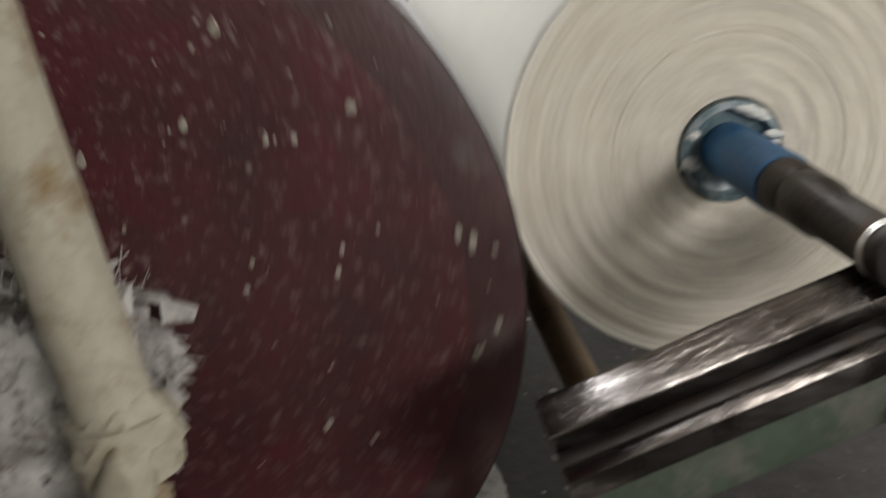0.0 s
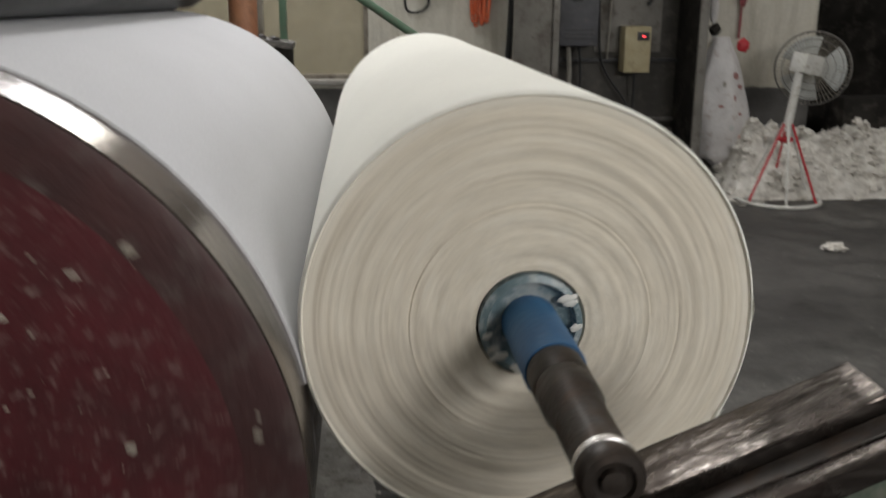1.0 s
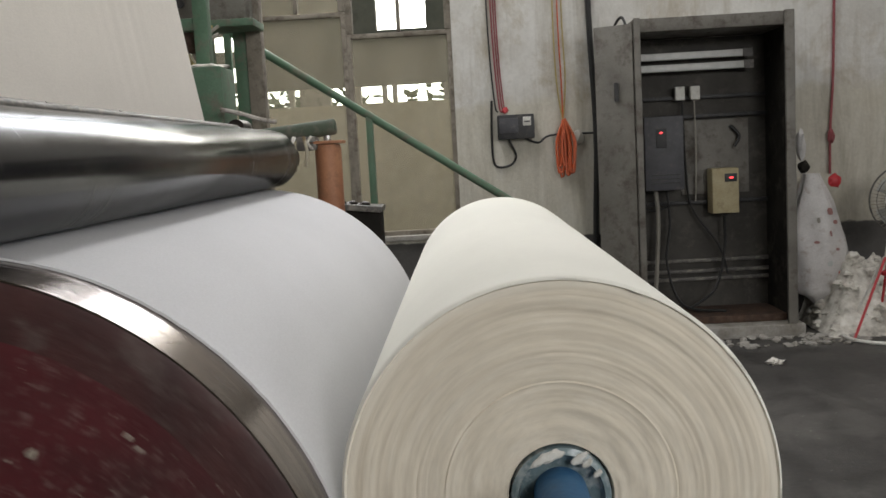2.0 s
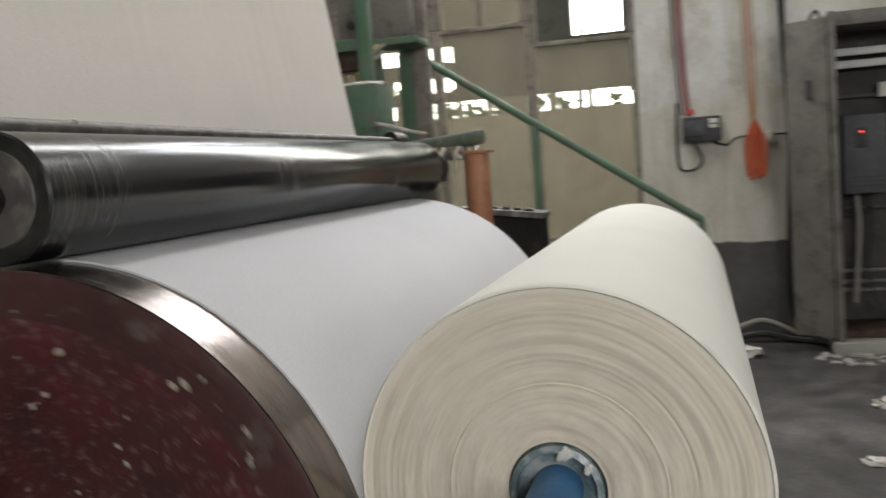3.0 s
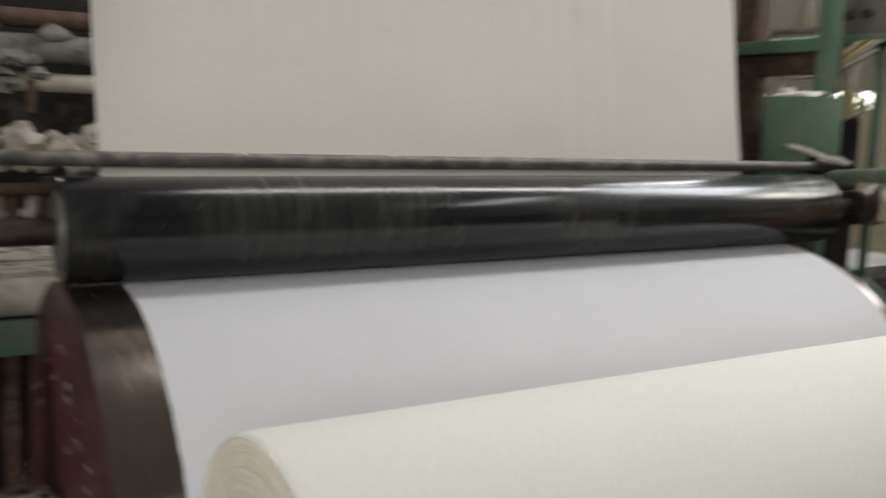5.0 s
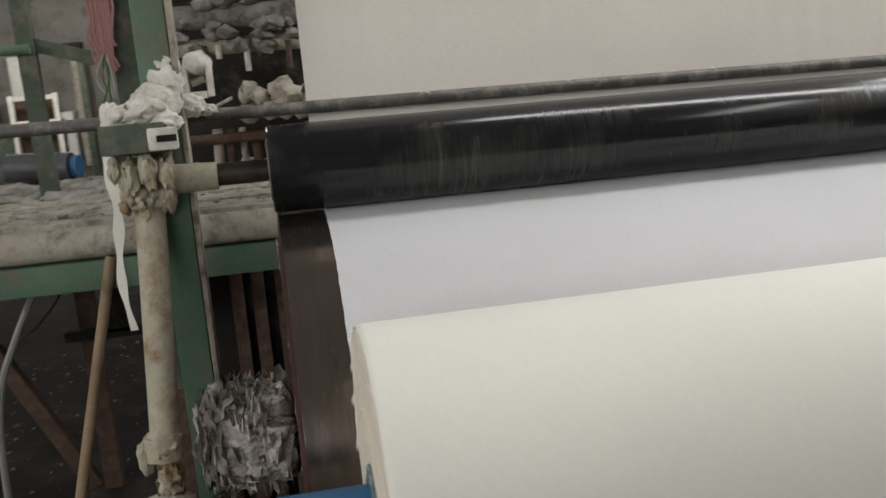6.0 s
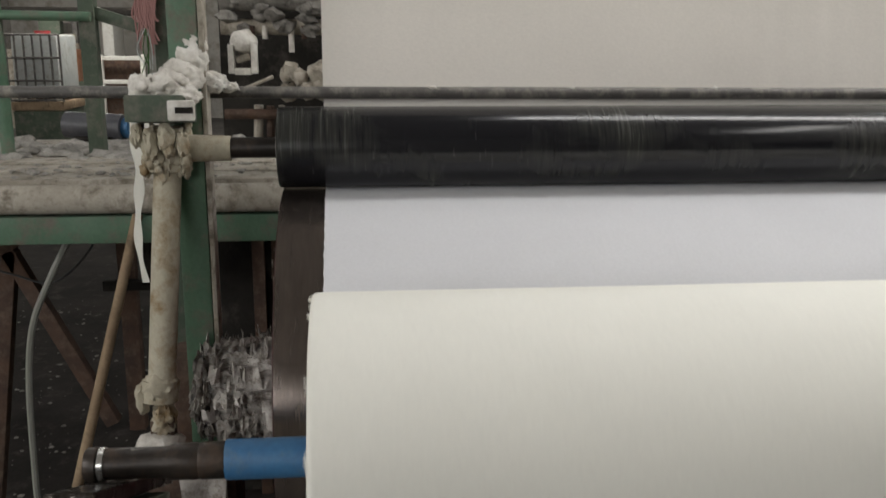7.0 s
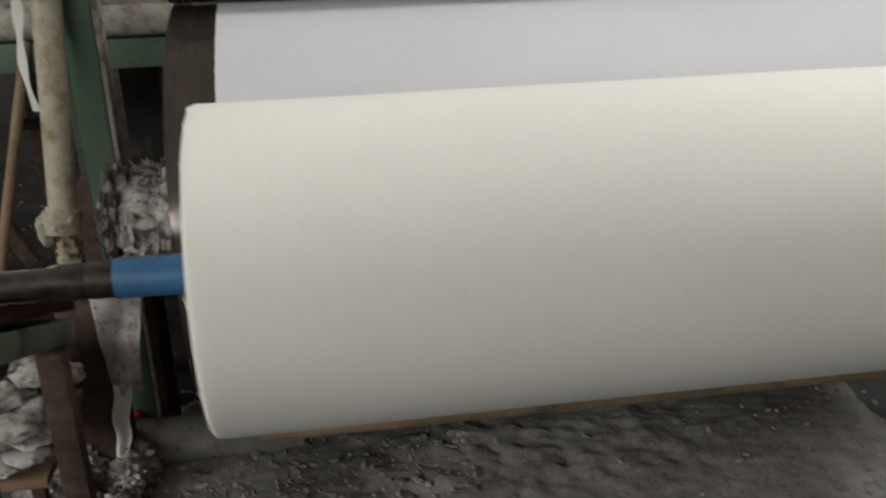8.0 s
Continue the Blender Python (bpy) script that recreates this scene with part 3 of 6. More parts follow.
def outside():
    """The yard behind the windows: a shed with a gap under its eaves and lights in its gable, leaves and hazy sky beyond."""
    solid("yard_wall", box(-14, 6, 8.7, 8.9, 0, 1.97, 0), "tanwall", "pale rendered yard wall", "wall", "structure", smooth=0)
    bm = bmesh.new()
    for a, b, z0, z1 in ((-14, -2.36, 2.16, 3.5), (-2.36, -1.46, 2.16, 2.27), (-2.36, -1.50, 2.44, 2.60), (-2.36, -1.46, 2.78, 2.90), (-1.94, -1.46, 2.90, 3.5),
                         (-2.36, -2.2, 2.27, 2.44), (-2.36, -1.94, 2.97, 3.5), (-1.46, -0.13, 2.16, 3.5), (-0.13, 0.4, 2.16, 2.74), (0.4, 6, 2.16, 3.5)):
        box(a, b, 8.72, 8.88, z0, z1, 0, bm)
    solid("yard_gable", bm, "gable", "dark boarded shed gable with light gaps", "wall", "structure", smooth=0)
    rng = random.Random(4)
    for x0, x1 in ((-7.2, -6.5), (-5.6, -5.1), (-4.3, -3.9), (-3.02, -2.74), (-2.46, -2.41), (-2.17, -2.05), (-1.45, -1.41), (-1.12, -1.07), (-1.0, -0.67), (-0.42, -0.34), (-0.11, -0.06), (-0.0, 0.05), (0.55, 0.8), (1.25, 2.25)):
        b = box(x0, x1, 8.74, 8.86, 1.97, 2.16, 0)
        solid("eaves_pier", b, "deck", "pale brick pier under the shed eaves", "pier", "", "piers under the shed eaves", 0)
    bm = bmesh.new()
    bmesh.ops.create_grid(bm, x_segments=1, y_segments=1, size=1.0)
    bmesh.ops.scale(bm, vec=(22, 4, 1), verts=bm.verts)
    bmesh.ops.rotate(bm, cent=(0, 0, 0), matrix=Matrix.Rotation(radians(90), 3, "X"), verts=bm.verts)
    bmesh.ops.translate(bm, vec=(-6, 19, 4), verts=bm.verts)
    solid("backdrop", bm, "glow", "hazy bright sky beyond the yard", "sky", "structure", smooth=0)
    leaves = bmesh.new()
    for i in range(1500):
        c = Vector((rng.choice([-8.5, -6.2, -3.1, -1.8, 1.2]) + rng.gauss(0, 0.7), rng.uniform(12, 14), rng.gauss(2.02, 0.24)))
        a, b2 = Vector((rng.uniform(-1, 1), rng.uniform(-1, 1), rng.uniform(-1, 1))) * 0.1, Vector((rng.uniform(-1, 1), rng.uniform(-1, 1), rng.uniform(-1, 1))) * 0.1
        leaves.faces.new([leaves.verts.new(c + q) for q in (a, b2, -a, -b2)])
    solid("hedge", leaves, "leaf", "loose green leaves beyond the yard wall", "hedge", "stuff", smooth=0)


# ---- the reel ----
def drum():
    d = thing("reel_drum", (0, 0, DRUM_Z), "large steel reel drum with a maroon painted end", "drum")
    R = DRUM_R
    part("shell", lathe([(R - 0.03, DRUM_Y0 + 0.001), (R, DRUM_Y0), (R, DRUM_Y1 - 0.004), (R - 0.004, DRUM_Y1), (R - 0.03, DRUM_Y1 - 0.001)], 0, DRUM_Z, 160), "band", d, "bare steel drum shell, worn grey at the edge")
    part("end_disc", lathe([(0.05, DRUM_Y0 - 0.006), (0.20, DRUM_Y0 - 0.012), (0.46, DRUM_Y0 - 0.010), (R - 0.075, DRUM_Y0 - 0.0085)], 0, DRUM_Z, 128), "maroon", d, "maroon painted end disc flecked with white pulp")
    part("rim_ring", lathe([(R - 0.046, DRUM_Y0 - 0.0066), (R - 0.028, DRUM_Y0 - 0.005), (R - 0.008, DRUM_Y0 - 0.003), (R - 0.003, DRUM_Y0 - 0.0012), (R - 0.003, DRUM_Y0 + 0.003)], 0, DRUM_Z, 128, False), "grime", d, "dark scuffed rim")
    part("outer_ring", lathe([(R - 0.075, DRUM_Y0 - 0.0085), (R - 0.06, DRUM_Y0 - 0.0076), (R - 0.046, DRUM_Y0 - 0.0066)], 0, DRUM_Z, 128, False), "grime", d, "grimy outer ring of the disc")
    part("journal", lathe([(0.055, DRUM_Y0 - 0.25), (0.06, DRUM_Y0 - 0.24), (0.06, DRUM_Y0 - 0.012)], 0, DRUM_Z, 32), "dark", d, "dark steel journal")
    part("end_disc", lathe([(0.05, DRUM_Y1 + 0.01), (R - 0.03, DRUM_Y1 + 0.004), (R - 0.03, DRUM_Y1 - 0.01)], 0, DRUM_Z, 96), "maroon", d)
    part("journal", lathe([(0.06, DRUM_Y1 + 0.01), (0.06, DRUM_Y1 + 0.4)], 0, DRUM_Z, 32), "dark", d)
    prof = [(0.062, -0.315), (0.10, -0.31), (0.125, -0.295), (0.14, -0.27), (0.145, -0.24), (0.14, -0.205), (0.145, -0.175), (0.14, -0.145), (0.10, -0.125), (0.062, -0.12)]
    fine = []
    for p, q in zip(prof, prof[1:]):
        fine += [(p[0] + (q[0] - p[0]) * k / 4, p[1] + (q[1] - p[1]) * k / 4) for k in range(4)]
    collar = lathe(fine + [prof[-1]], 0, DRUM_Z, 110, False)
    for q in collar.verts:
        a = math.atan2(q.co.x, q.co.z - DRUM_Z)
        r = math.hypot(q.co.x, q.co.z - DRUM_Z)
        p = Vector((math.cos(a) * 3.6, math.sin(a) * 3.6, q.co.y * 9))
        k = 0.86 + (0.24 * noise.noise(p) + 0.12 * noise.noise(p * 2.7) + 0.08 * abs(noise.noise(p * 6.0))) * min(1, (r - 0.06) / 0.05)
        q.co.x, q.co.z = r * k * math.sin(a), DRUM_Z + r * k * math.cos(a)
        q.co.y += 0.015 * noise.noise(p * 1.7 + Vector((3, 1, 2)))
    part("pulp_collar", collar, "shred", d, "ragged collar of wound-up pulp on the journal", 60)
    fr = random.Random(12)
    fuzz = bmesh.new()
    for i in range(260):
        a, y = fr.uniform(0, 6.283), fr.uniform(-0.30, -0.13)
        r0, r1, da = 0.11, fr.uniform(0.135, 0.165), fr.uniform(-0.2, 0.2)
        cord([(r * math.sin(a + da * k), y + fr.uniform(-0.012, 0.012), DRUM_Z + r * math.cos(a + da * k)) for r, k in ((r0, 0), ((r0 + r1) / 2, 0.4), (r1, 1.0))], fr.uniform(0.0005, 0.0012), 4, 2, fuzz)
    for i in range(120):
        a, y0, wide = fr.uniform(0, 6.283), fr.uniform(-0.35, -0.16), fr.uniform(0.02, 0.055)
        r1, curl = fr.uniform(0.13, 0.168), fr.choice((-1, 1)) * fr.uniform(0.3, 0.9)
        g = []
        for u in range(7):
            row = []
            for v in range(5):
                k = u / 6
                tip = 1 if u < 6 else fr.uniform(0.82, 1.08)
                r = (0.07 + (r1 - 0.07) * k) * tip
                b = a + curl * k * k + 0.10 * noise.noise((i * 3.1, k * 4, v * 0.8))
                row.append(fuzz.verts.new((r * math.sin(b), y0 + wide * (v / 4) * (1 - 0.35 * k) + 0.012 * noise.noise((i * 1.7, k * 3, v)), DRUM_Z + r * math.cos(b))))
            g.append(row)
        for u in range(6):
            for v in range(4):
                fuzz.faces.new((g[u][v], g[u + 1][v], g[u + 1][v + 1], g[u][v + 1]))
    lump((0, -0.335, DRUM_Z), 0.115, 0.45, 3.0, (1, 0.3, 1), 5, fuzz)
    tagged(part("paper_fluff", fuzz, "shred", d, "torn grey-white paper shreds round the journal", 60), kind="stuff")
    # flecks of pulp stuck on the disc
    rng = random.Random(11)
    bits = bmesh.new()
    for i in range(260):
        a, r = rng.uniform(0, 6.283), 0.54 * math.sqrt(rng.uniform(0.02, 0.97))
        lump((r * math.sin(a), DRUM_Y0 - 0.011, DRUM_Z + r * math.cos(a)), 0.0008 + 0.0062 * rng.random() ** 4, 0.6, 2.0, (1, 0.4, rng.uniform(0.8, 1.8)), 1, bits)
    tagged(part("pulp_spatter", bits, "deck", d, "white pulp flecks"), kind="stuff")
    return d


def reel():
    w = thing("paper_reel", (ROLL_X, 0, ROLL_Z), "large wound roll of off-white tissue on its steel shaft", "paper roll")
    rng = random.Random(3)
    R, L = ROLL_R, ROLL_L
    prof = [(0.072, 0.16), (0.072, 0.004)]
    r = 0.074
    while r < R - 0.006:
        prof.append((r, rng.gauss(0.004, 0.0004 + 0.0007 * (r / R) ** 4) - 0.005 * math.sin(3.2 * r / R)))
        r += rng.uniform(0.0018, 0.0042)
    near = prof + [(R - 0.005, 0.001)]
    bm = lathe(near, ROLL_X, ROLL_Z, 160, False)
    for q in bm.verts:
        a = math.atan2(q.co.x - ROLL_X, q.co.z - ROLL_Z)
        d = math.hypot(q.co.x - ROLL_X, q.co.z - ROLL_Z)
        if 0.08 < d < R - 0.004:
            q.co.y += 0.0022 * noise.noise((d * 60, math.cos(a) * 2, math.sin(a) * 2)) + 0.003 * noise.noise((d * 14, math.cos(a) * 1.2, math.sin(a) * 1.2))
    part("roll_end", bm, "edge", w, "beige layered end of the wound tissue", 60)
    body = [(R - 0.005, 0.001), (R - 0.0015, 0.004)] + [(R, 0.0109 + (L - 0.022) * i / 150) for i in range(151)]
    bm = lathe(body, ROLL_X, ROLL_Z, 160, False)
    for q in bm.verts:
        a = math.atan2(q.co.x - ROLL_X, q.co.z - ROLL_Z)
        k = 0.0012 * noise.noise((math.cos(a) * 2, math.sin(a) * 2, q.co.y * 2.5)) if 0.02 < q.co.y < L - 0.02 else 0
        if 1.05 < q.co.y < 1.75:
            k += 0.0011 * math.sin(q.co.y * 62 + 2.2 * math.sin(a * 3)) * math.sin((q.co.y - 1.05) / 0.7 * 3.1416) ** 2 * max(0, noise.noise((math.cos(a) * 1.6, math.sin(a) * 1.6, 4.0)) + 0.15)
        q.co.x += k * math.sin(a)
        q.co.z += k * math.cos(a)
    part("wound_paper", bm, "paper", w, "smooth off-white outer layer", 60)
    far = [(R, L - 0.0111), (R - 0.0015, L - 0.004), (R - 0.005, L - 0.001), (0.2, L - 0.004), (0.07, L)]
    part("roll_end", lathe(far, ROLL_X, ROLL_Z, 160, True), "edge", w)
    # loose wisps of tissue on the near rim
    wisps = bmesh.new()
    for i in range(40):
        a = rng.uniform(0, 6.283)
        e = Vector((ROLL_X + (R - 0.006) * math.sin(a), 0.0, ROLL_Z + (R - 0.006) * math.cos(a)))
        lump(e, 0.001 + 0.004 * rng.random() ** 4, 0.6, 2.5, (0.8, 1.2, 0.8), 1, wisps)
    for i in range(16):
        a, rr = rng.uniform(0, 6.283), R - 0.001 - 0.005 * rng.random()
        da, out = rng.uniform(0.02, 0.12), 0.002 + 0.010 * rng.random() ** 3
        row0, row1 = [], []
        for k in range(7):
            b = a + da * (k / 6 - 0.5)
            lift = out * math.sin(3.1416 * k / 6) * rng.uniform(0.5, 1.2)
            row0.append(wisps.verts.new((ROLL_X + rr * math.sin(b), 0.004, ROLL_Z + rr * math.cos(b))))
            r2 = rr + rng.uniform(-0.4, 0.25) * lift
            row1.append(wisps.verts.new((ROLL_X + r2 * math.sin(b), 0.002 - lift, ROLL_Z + r2 * math.cos(b))))
        for k in range(6):
            wisps.faces.new((row0[k], row0[k + 1], row1[k + 1], row1[k]))
    tagged(part("tissue_lint", wisps, "paper", w, "torn tissue wisps"), kind="stuff")
    # the shaft
    part("core_plug", lathe([(0.071, 0.03), (0.069, -0.004), (0.060, -0.008), (0.056, 0.006), (0.045, 0.010)], ROLL_X, ROLL_Z, 48), "plug", w, "grey-blue core plug smeared with glue")
    smear = bmesh.new()
    for i in range(14):
        a = rng.uniform(-1.9, 1.9)
        lump((ROLL_X + 0.06 * math.sin(a), -0.008, ROLL_Z + 0.06 * math.cos(a)), rng.uniform(0.003, 0.009), 0.6, 2, (1.5, 0.3, 0.7), 2, smear)
    tagged(part("glue_smear", smear, "white", w, "white glue smears"), kind="stuff")
    part("blue_sleeve", lathe([(0.0375, 0.03), (0.0375, -0.160), (0.0362, -0.163)], ROLL_X, ROLL_Z, 40), "blue", w, "blue plastic sleeve")
    part("dark_sleeve", lathe([(0.032, -0.162), (0.0345, -0.164), (0.0345, -0.206), (0.0325, -0.211), (0.034, -0.217), (0.0335, -0.258), (0.029, -0.270), (0.0285, -0.378), (0.026, -0.380)], ROLL_X, ROLL_Z, 40), "dark", w, "dark greasy steel shaft")
    part("collar", lathe([(0.027, -0.378), (0.031, -0.380), (0.031, -0.390), (0.027, -0.392)], ROLL_X, ROLL_Z, 40), "chrome", w, "bright steel collar")
    part("end_bearing", lathe([(0.027, -0.392), (0.0315, -0.394), (0.0315, -0.410), (0.028, -0.415), (0.021, -0.416), (0.020, -0.410), (0.012, -0.409), (0.011, -0.416), (0.004, -0.417)], ROLL_X, ROLL_Z, 40), "dark", w, "black end bearing")
    part("shaft", lathe([(0.038, L - 0.02), (0.037, L + 0.2), (0.030, L + 0.22), (0.030, L + 0.42)], ROLL_X, ROLL_Z, 32), "dark", w)
    return w


def rider():
    w = thing("rider_roll", (RIDER_X, 0, RIDER_Z), "glossy black rubber rider roll above the drum", "roller")
    R, a, b = RIDER_R, RIDER_Y0, RIDER_Y1
    part("skin", lathe([(R - 0.028, a + 0.001), (R - 0.004, a), (R, a + 0.004), (R, a + 0.5), (R, b - 0.02), (R - 0.008, b - 0.006), (R - 0.03, b)], RIDER_X, RIDER_Z, 96), "rubber", w, "glossy black rubber skin with dull streaks, reflection painted in")
    part("end_plate", lathe([(0.026, a - 0.004), (R - 0.03, a - 0.003), (R - 0.027, a + 0.002)], RIDER_X, RIDER_Z, 64), "rodsteel", w, "grey end plate")
    part("axle", lathe([(0.027, -0.40), (0.027, a)], RIDER_X, RIDER_Z, 32), "dark", w, "greasy steel axle")
    part("axle", lathe([(0.027, b), (0.027, b + 0.26)], RIDER_X, RIDER_Z, 32), "dark", w)
    return w


def web():
    """The tissue: down past the spreader rod, over the drum, into the nip."""
    nip = math.atan2(ROLL_X, ROLL_Z - DRUM_Z)
    R = DRUM_R + 0.0044

    def over(u, v):
        a = -0.27 + u * (nip + 0.02 + 0.27)
        e = 0.0022 * noise.noise((u * 60, v * 3, 0.3)) if v in (0.0, 1.0) else 0
        return (R * math.sin(a), 0.008 + v * 1.985 + e, DRUM_Z + R * math.cos(a))
    w = thing("paper_web", (0, 1.0, 1.4), "continuous white tissue web running down and over the drum", "paper web")
    part("drum_wrap", sheet(over, 72, 40, 0.004), "web", w, "tissue lying on the drum, shade and bluish sky light painted in", 60)
    x1, z1 = R * math.sin(-0.27), DRUM_Z + R * math.cos(-0.27)

    def down(u, v):
        z = z1 + u * (1.555 - z1)
        return (x1 + u * (ROD_X - 0.022 - x1), 0.001 + v * 1.998, z)
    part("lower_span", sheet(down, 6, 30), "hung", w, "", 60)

    def hung(u, v):
        z = 1.555 + u * 1.9
        y = 0.0 + v * 1.998
        fold = 0.010 * u * (noise.noise((y * 9.0, 2.0, u * 0.4)) + 0.6 * noise.noise((y * 26.0, 5.0, u * 0.3)))
        if 0.55 < v < 0.8:
            fold += 0.0016 * math.sin(y * 75.0 + 2.0 * noise.noise((y * 6, 1.0, u * 2))) * math.sin((v - 0.55) / 0.25 * 3.1416) * (0.3 + u)
        e = 0.006 * noise.noise((u * 5, 9.0, v)) if v in (0.0, 1.0) else 0
        return (ROD_X - 0.022 - u * 0.30 + fold, y + e, z)
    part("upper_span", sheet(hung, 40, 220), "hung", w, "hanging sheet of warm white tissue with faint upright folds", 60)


def spreader():
    rng = random.Random(5)
    b = bar((ROD_X, -1.6, ROD_Z + 0.010), (ROD_X, 2.45, ROD_Z - 0.006), 0.0165, 20)
    rod = thing("spreader_rod", (ROD_X, 0, ROD_Z), "long grey steel rod pressed against the hanging tissue", "rod")
    part("bar", b, "rodsteel", rod)
    for y in (0.305, 0.702, 1.12):
        part("pulp_dab", lump((ROD_X + 0.008, y, ROD_Z + 0.016), 0.010 if y < 0.5 else 0.005, 0.5, 2.2, (0.8, 1.3, 0.7), 2), "pulp", rod, "dab of white pulp")


def lever(name, y, tip):
    """The arm that joins the rod's pivot to the lifting cylinder and holds the rider roll."""
    near = y < 0
    w = thing(name, (0.0, y, 1.49), "dusty green lever arm carrying the rider roll's axle", "lever")
    if near:
        part("arm", plank((-0.17, y, 1.515), (tip, y, 1.545), 0.15, 0.066), "oldgreen", w)
    else:
        arm = bar((-0.17, y, 1.51), (tip, y, 1.55), 0.034, 22, 0.031)
        bmesh.ops.bevel(arm, geom=[e for e in arm.edges if len([f for f in e.link_faces if len(f.verts) > 4])], offset=0.012, segments=3, affect="EDGES", profile=0.5)
        part("arm", arm, "oldgreen", w, "round green arm with a domed end")
        for k, (x, dz) in enumerate(((0.05, 0.10), (0.085, 0.07), (0.12, 0.115), (0.15, 0.05), (0.03, 0.06))):
            part("pulp_strand", cord([(x, y - 0.045, 1.515), (x + 0.012 * (-1) ** k, y - 0.055, 1.515 - dz * 0.5), (x + 0.004, y - 0.05, 1.515 - dz)], 0.009 - 0.001 * k, 7, 5), "pulp" if k % 2 else "cream", w, "hanging strand of pulp")
    part("axle_block", box(RIDER_X - 0.045, RIDER_X + 0.045, y - 0.045, y + 0.045, RIDER_Z - 0.06, RIDER_Z + 0.055, 0.012), "cream" if near else "rust", w, "crusted axle block")
    part("pivot", bar((ROD_X, y - 0.07, ROD_Z), (ROD_X, y + 0.07, ROD_Z), 0.032, 18), "dark", w)
    if near:
        part("axle_sleeve", bar((RIDER_X, -0.40, RIDER_Z), (RIDER_X, -0.235, RIDER_Z - 0.002), 0.037, 22, 0.033), "cream", w, "pulp-coated axle sleeve")
        part("slot_plate", box(tip - 0.012, tip + 0.012, y + 0.03, y + 0.095, 1.515, 1.565, 0.006), "pulp", w, "pulp-coated slot plate")
        part("slot", box(tip + 0.0125, tip + 0.016, y + 0.05, y + 0.093, 1.534, 1.549, 0), "near_black", w, "", 0)
    else:
        part("clevis", box(0.09, 0.17, y - 0.05, y + 0.03, 1.46, 1.515, 0.012), "rodsteel", w, "grimy clevis")
        part("bearing", bar((RIDER_X + 0.02, y - 0.09, 1.435), (RIDER_X + 0.02, y - 0.05, 1.435), 0.055, 18), "dark", w, "greasy bearing")
    return w


def columns():
    c = thing("lifting_column", (0.12, -0.41, 0.0), "limed cream column with rust stains under the lever", "column")
    part("tube", bar((0.148, -0.428, 0.80), (0.012, -0.397, 1.45), 0.0355, 28), "cream", c)
    part("collar", bar((0.150, -0.433, 0.79), (0.143, -0.430, 0.845), 0.046, 24), "cream", c)
    cup = bmesh.new()
    lump((0.15, -0.432, 0.825), 0.047, 0.25, 2.0, (1, 1.0, 0.9), 4, cup)
    lump((0.155, -0.475, 0.80), 0.024, 0.3, 2.0, (1, 0.8, 1.7), 3, cup)
    lump((0.145, -0.428, 0.735), 0.036, 0.4, 2.4, (1, 0.9, 1.3), 4, cup)
    lump((0.02, -0.398, 1.44), 0.054, 0.4, 2.2, (1, 1.15, 0.8), 4, cup)
    lump((0.05, -0.355, 1.415), 0.027, 0.4, 2.0, (1, 0.8, 1.9), 4, cup)
    lump((0.055, -0.40, 1.405), 0.026, 0.4, 2.0, (1, 0.8, 2.1), 4, cup)
    lump((0.05, -0.435, 1.425), 0.022, 0.4, 2.0, (1, 0.8, 1.7), 4, cup)
    cr = random.Random(23)
    for i in range(70):
        a, z = cr.uniform(0, 6.283), cr.gauss(1.425, 0.035)
        lump((0.035 - 0.2 * (z - 1.42) + 0.048 * math.cos(a), -0.400 + 0.055 * math.sin(a), z), cr.uniform(0.006, 0.015), 0.4, 2.2, (1, 1, 1.3), 2, cup)
    part("crust", cup, "cream", c, "thick yellowed crust round the joint", 60)
    part("foot", plank((0.14, -0.43, 0.58), (0.14, -0.43, 0.74), 0.06, 0.05), "rust", c)
    part("base_post", plank((0.13, -0.42, 0.0), (0.13, -0.42, 0.60), 0.13, 0.12), "rust", c, "rusty base post")
    part("pulp_cap", lump((0.16, -0.435, 0.665), 0.05, 0.3, 2.0, (1.1, 1.25, 0.75), 3), "pulp", c, "white pulp at the foot")

    o = thing("lifting_cylinder", (0.21, 2.40, 0.0), "orange-brown lifting cylinder beside the drum", "cylinder")
    part("barrel", lathe_up([(0.05, 0.82), (0.052, 0.83), (0.052, 1.465), (0.048, 1.48), (0.02, 1.483)], 0.205, 2.41), "copper", o)
    part("cap_plate", box(0.14, 0.27, 2.35, 2.47, 1.483, 1.495, 0.003), "copper", o)
    part("piston", bar((0.205, 2.41, 1.49), (0.205, 2.41, 1.54), 0.015), "chrome", o)
    part("stand", box(0.135, 0.275, 2.34, 2.48, 0.0, 0.82, 0.01), "dark", o)


def lathe_up(prof, x, y, seg=32):
    """Turns (radius, z) about the upright line through x, y."""
    bm = lathe([(r, z) for r, z in prof], 0, 0, seg)
    bmesh.ops.rotate(bm, cent=(0, 0, 0), matrix=Matrix.Rotation(radians(90), 3, "X"), verts=bm.verts)
    bmesh.ops.translate(bm, vec=(x, y, 0), verts=bm.verts)
    return bm


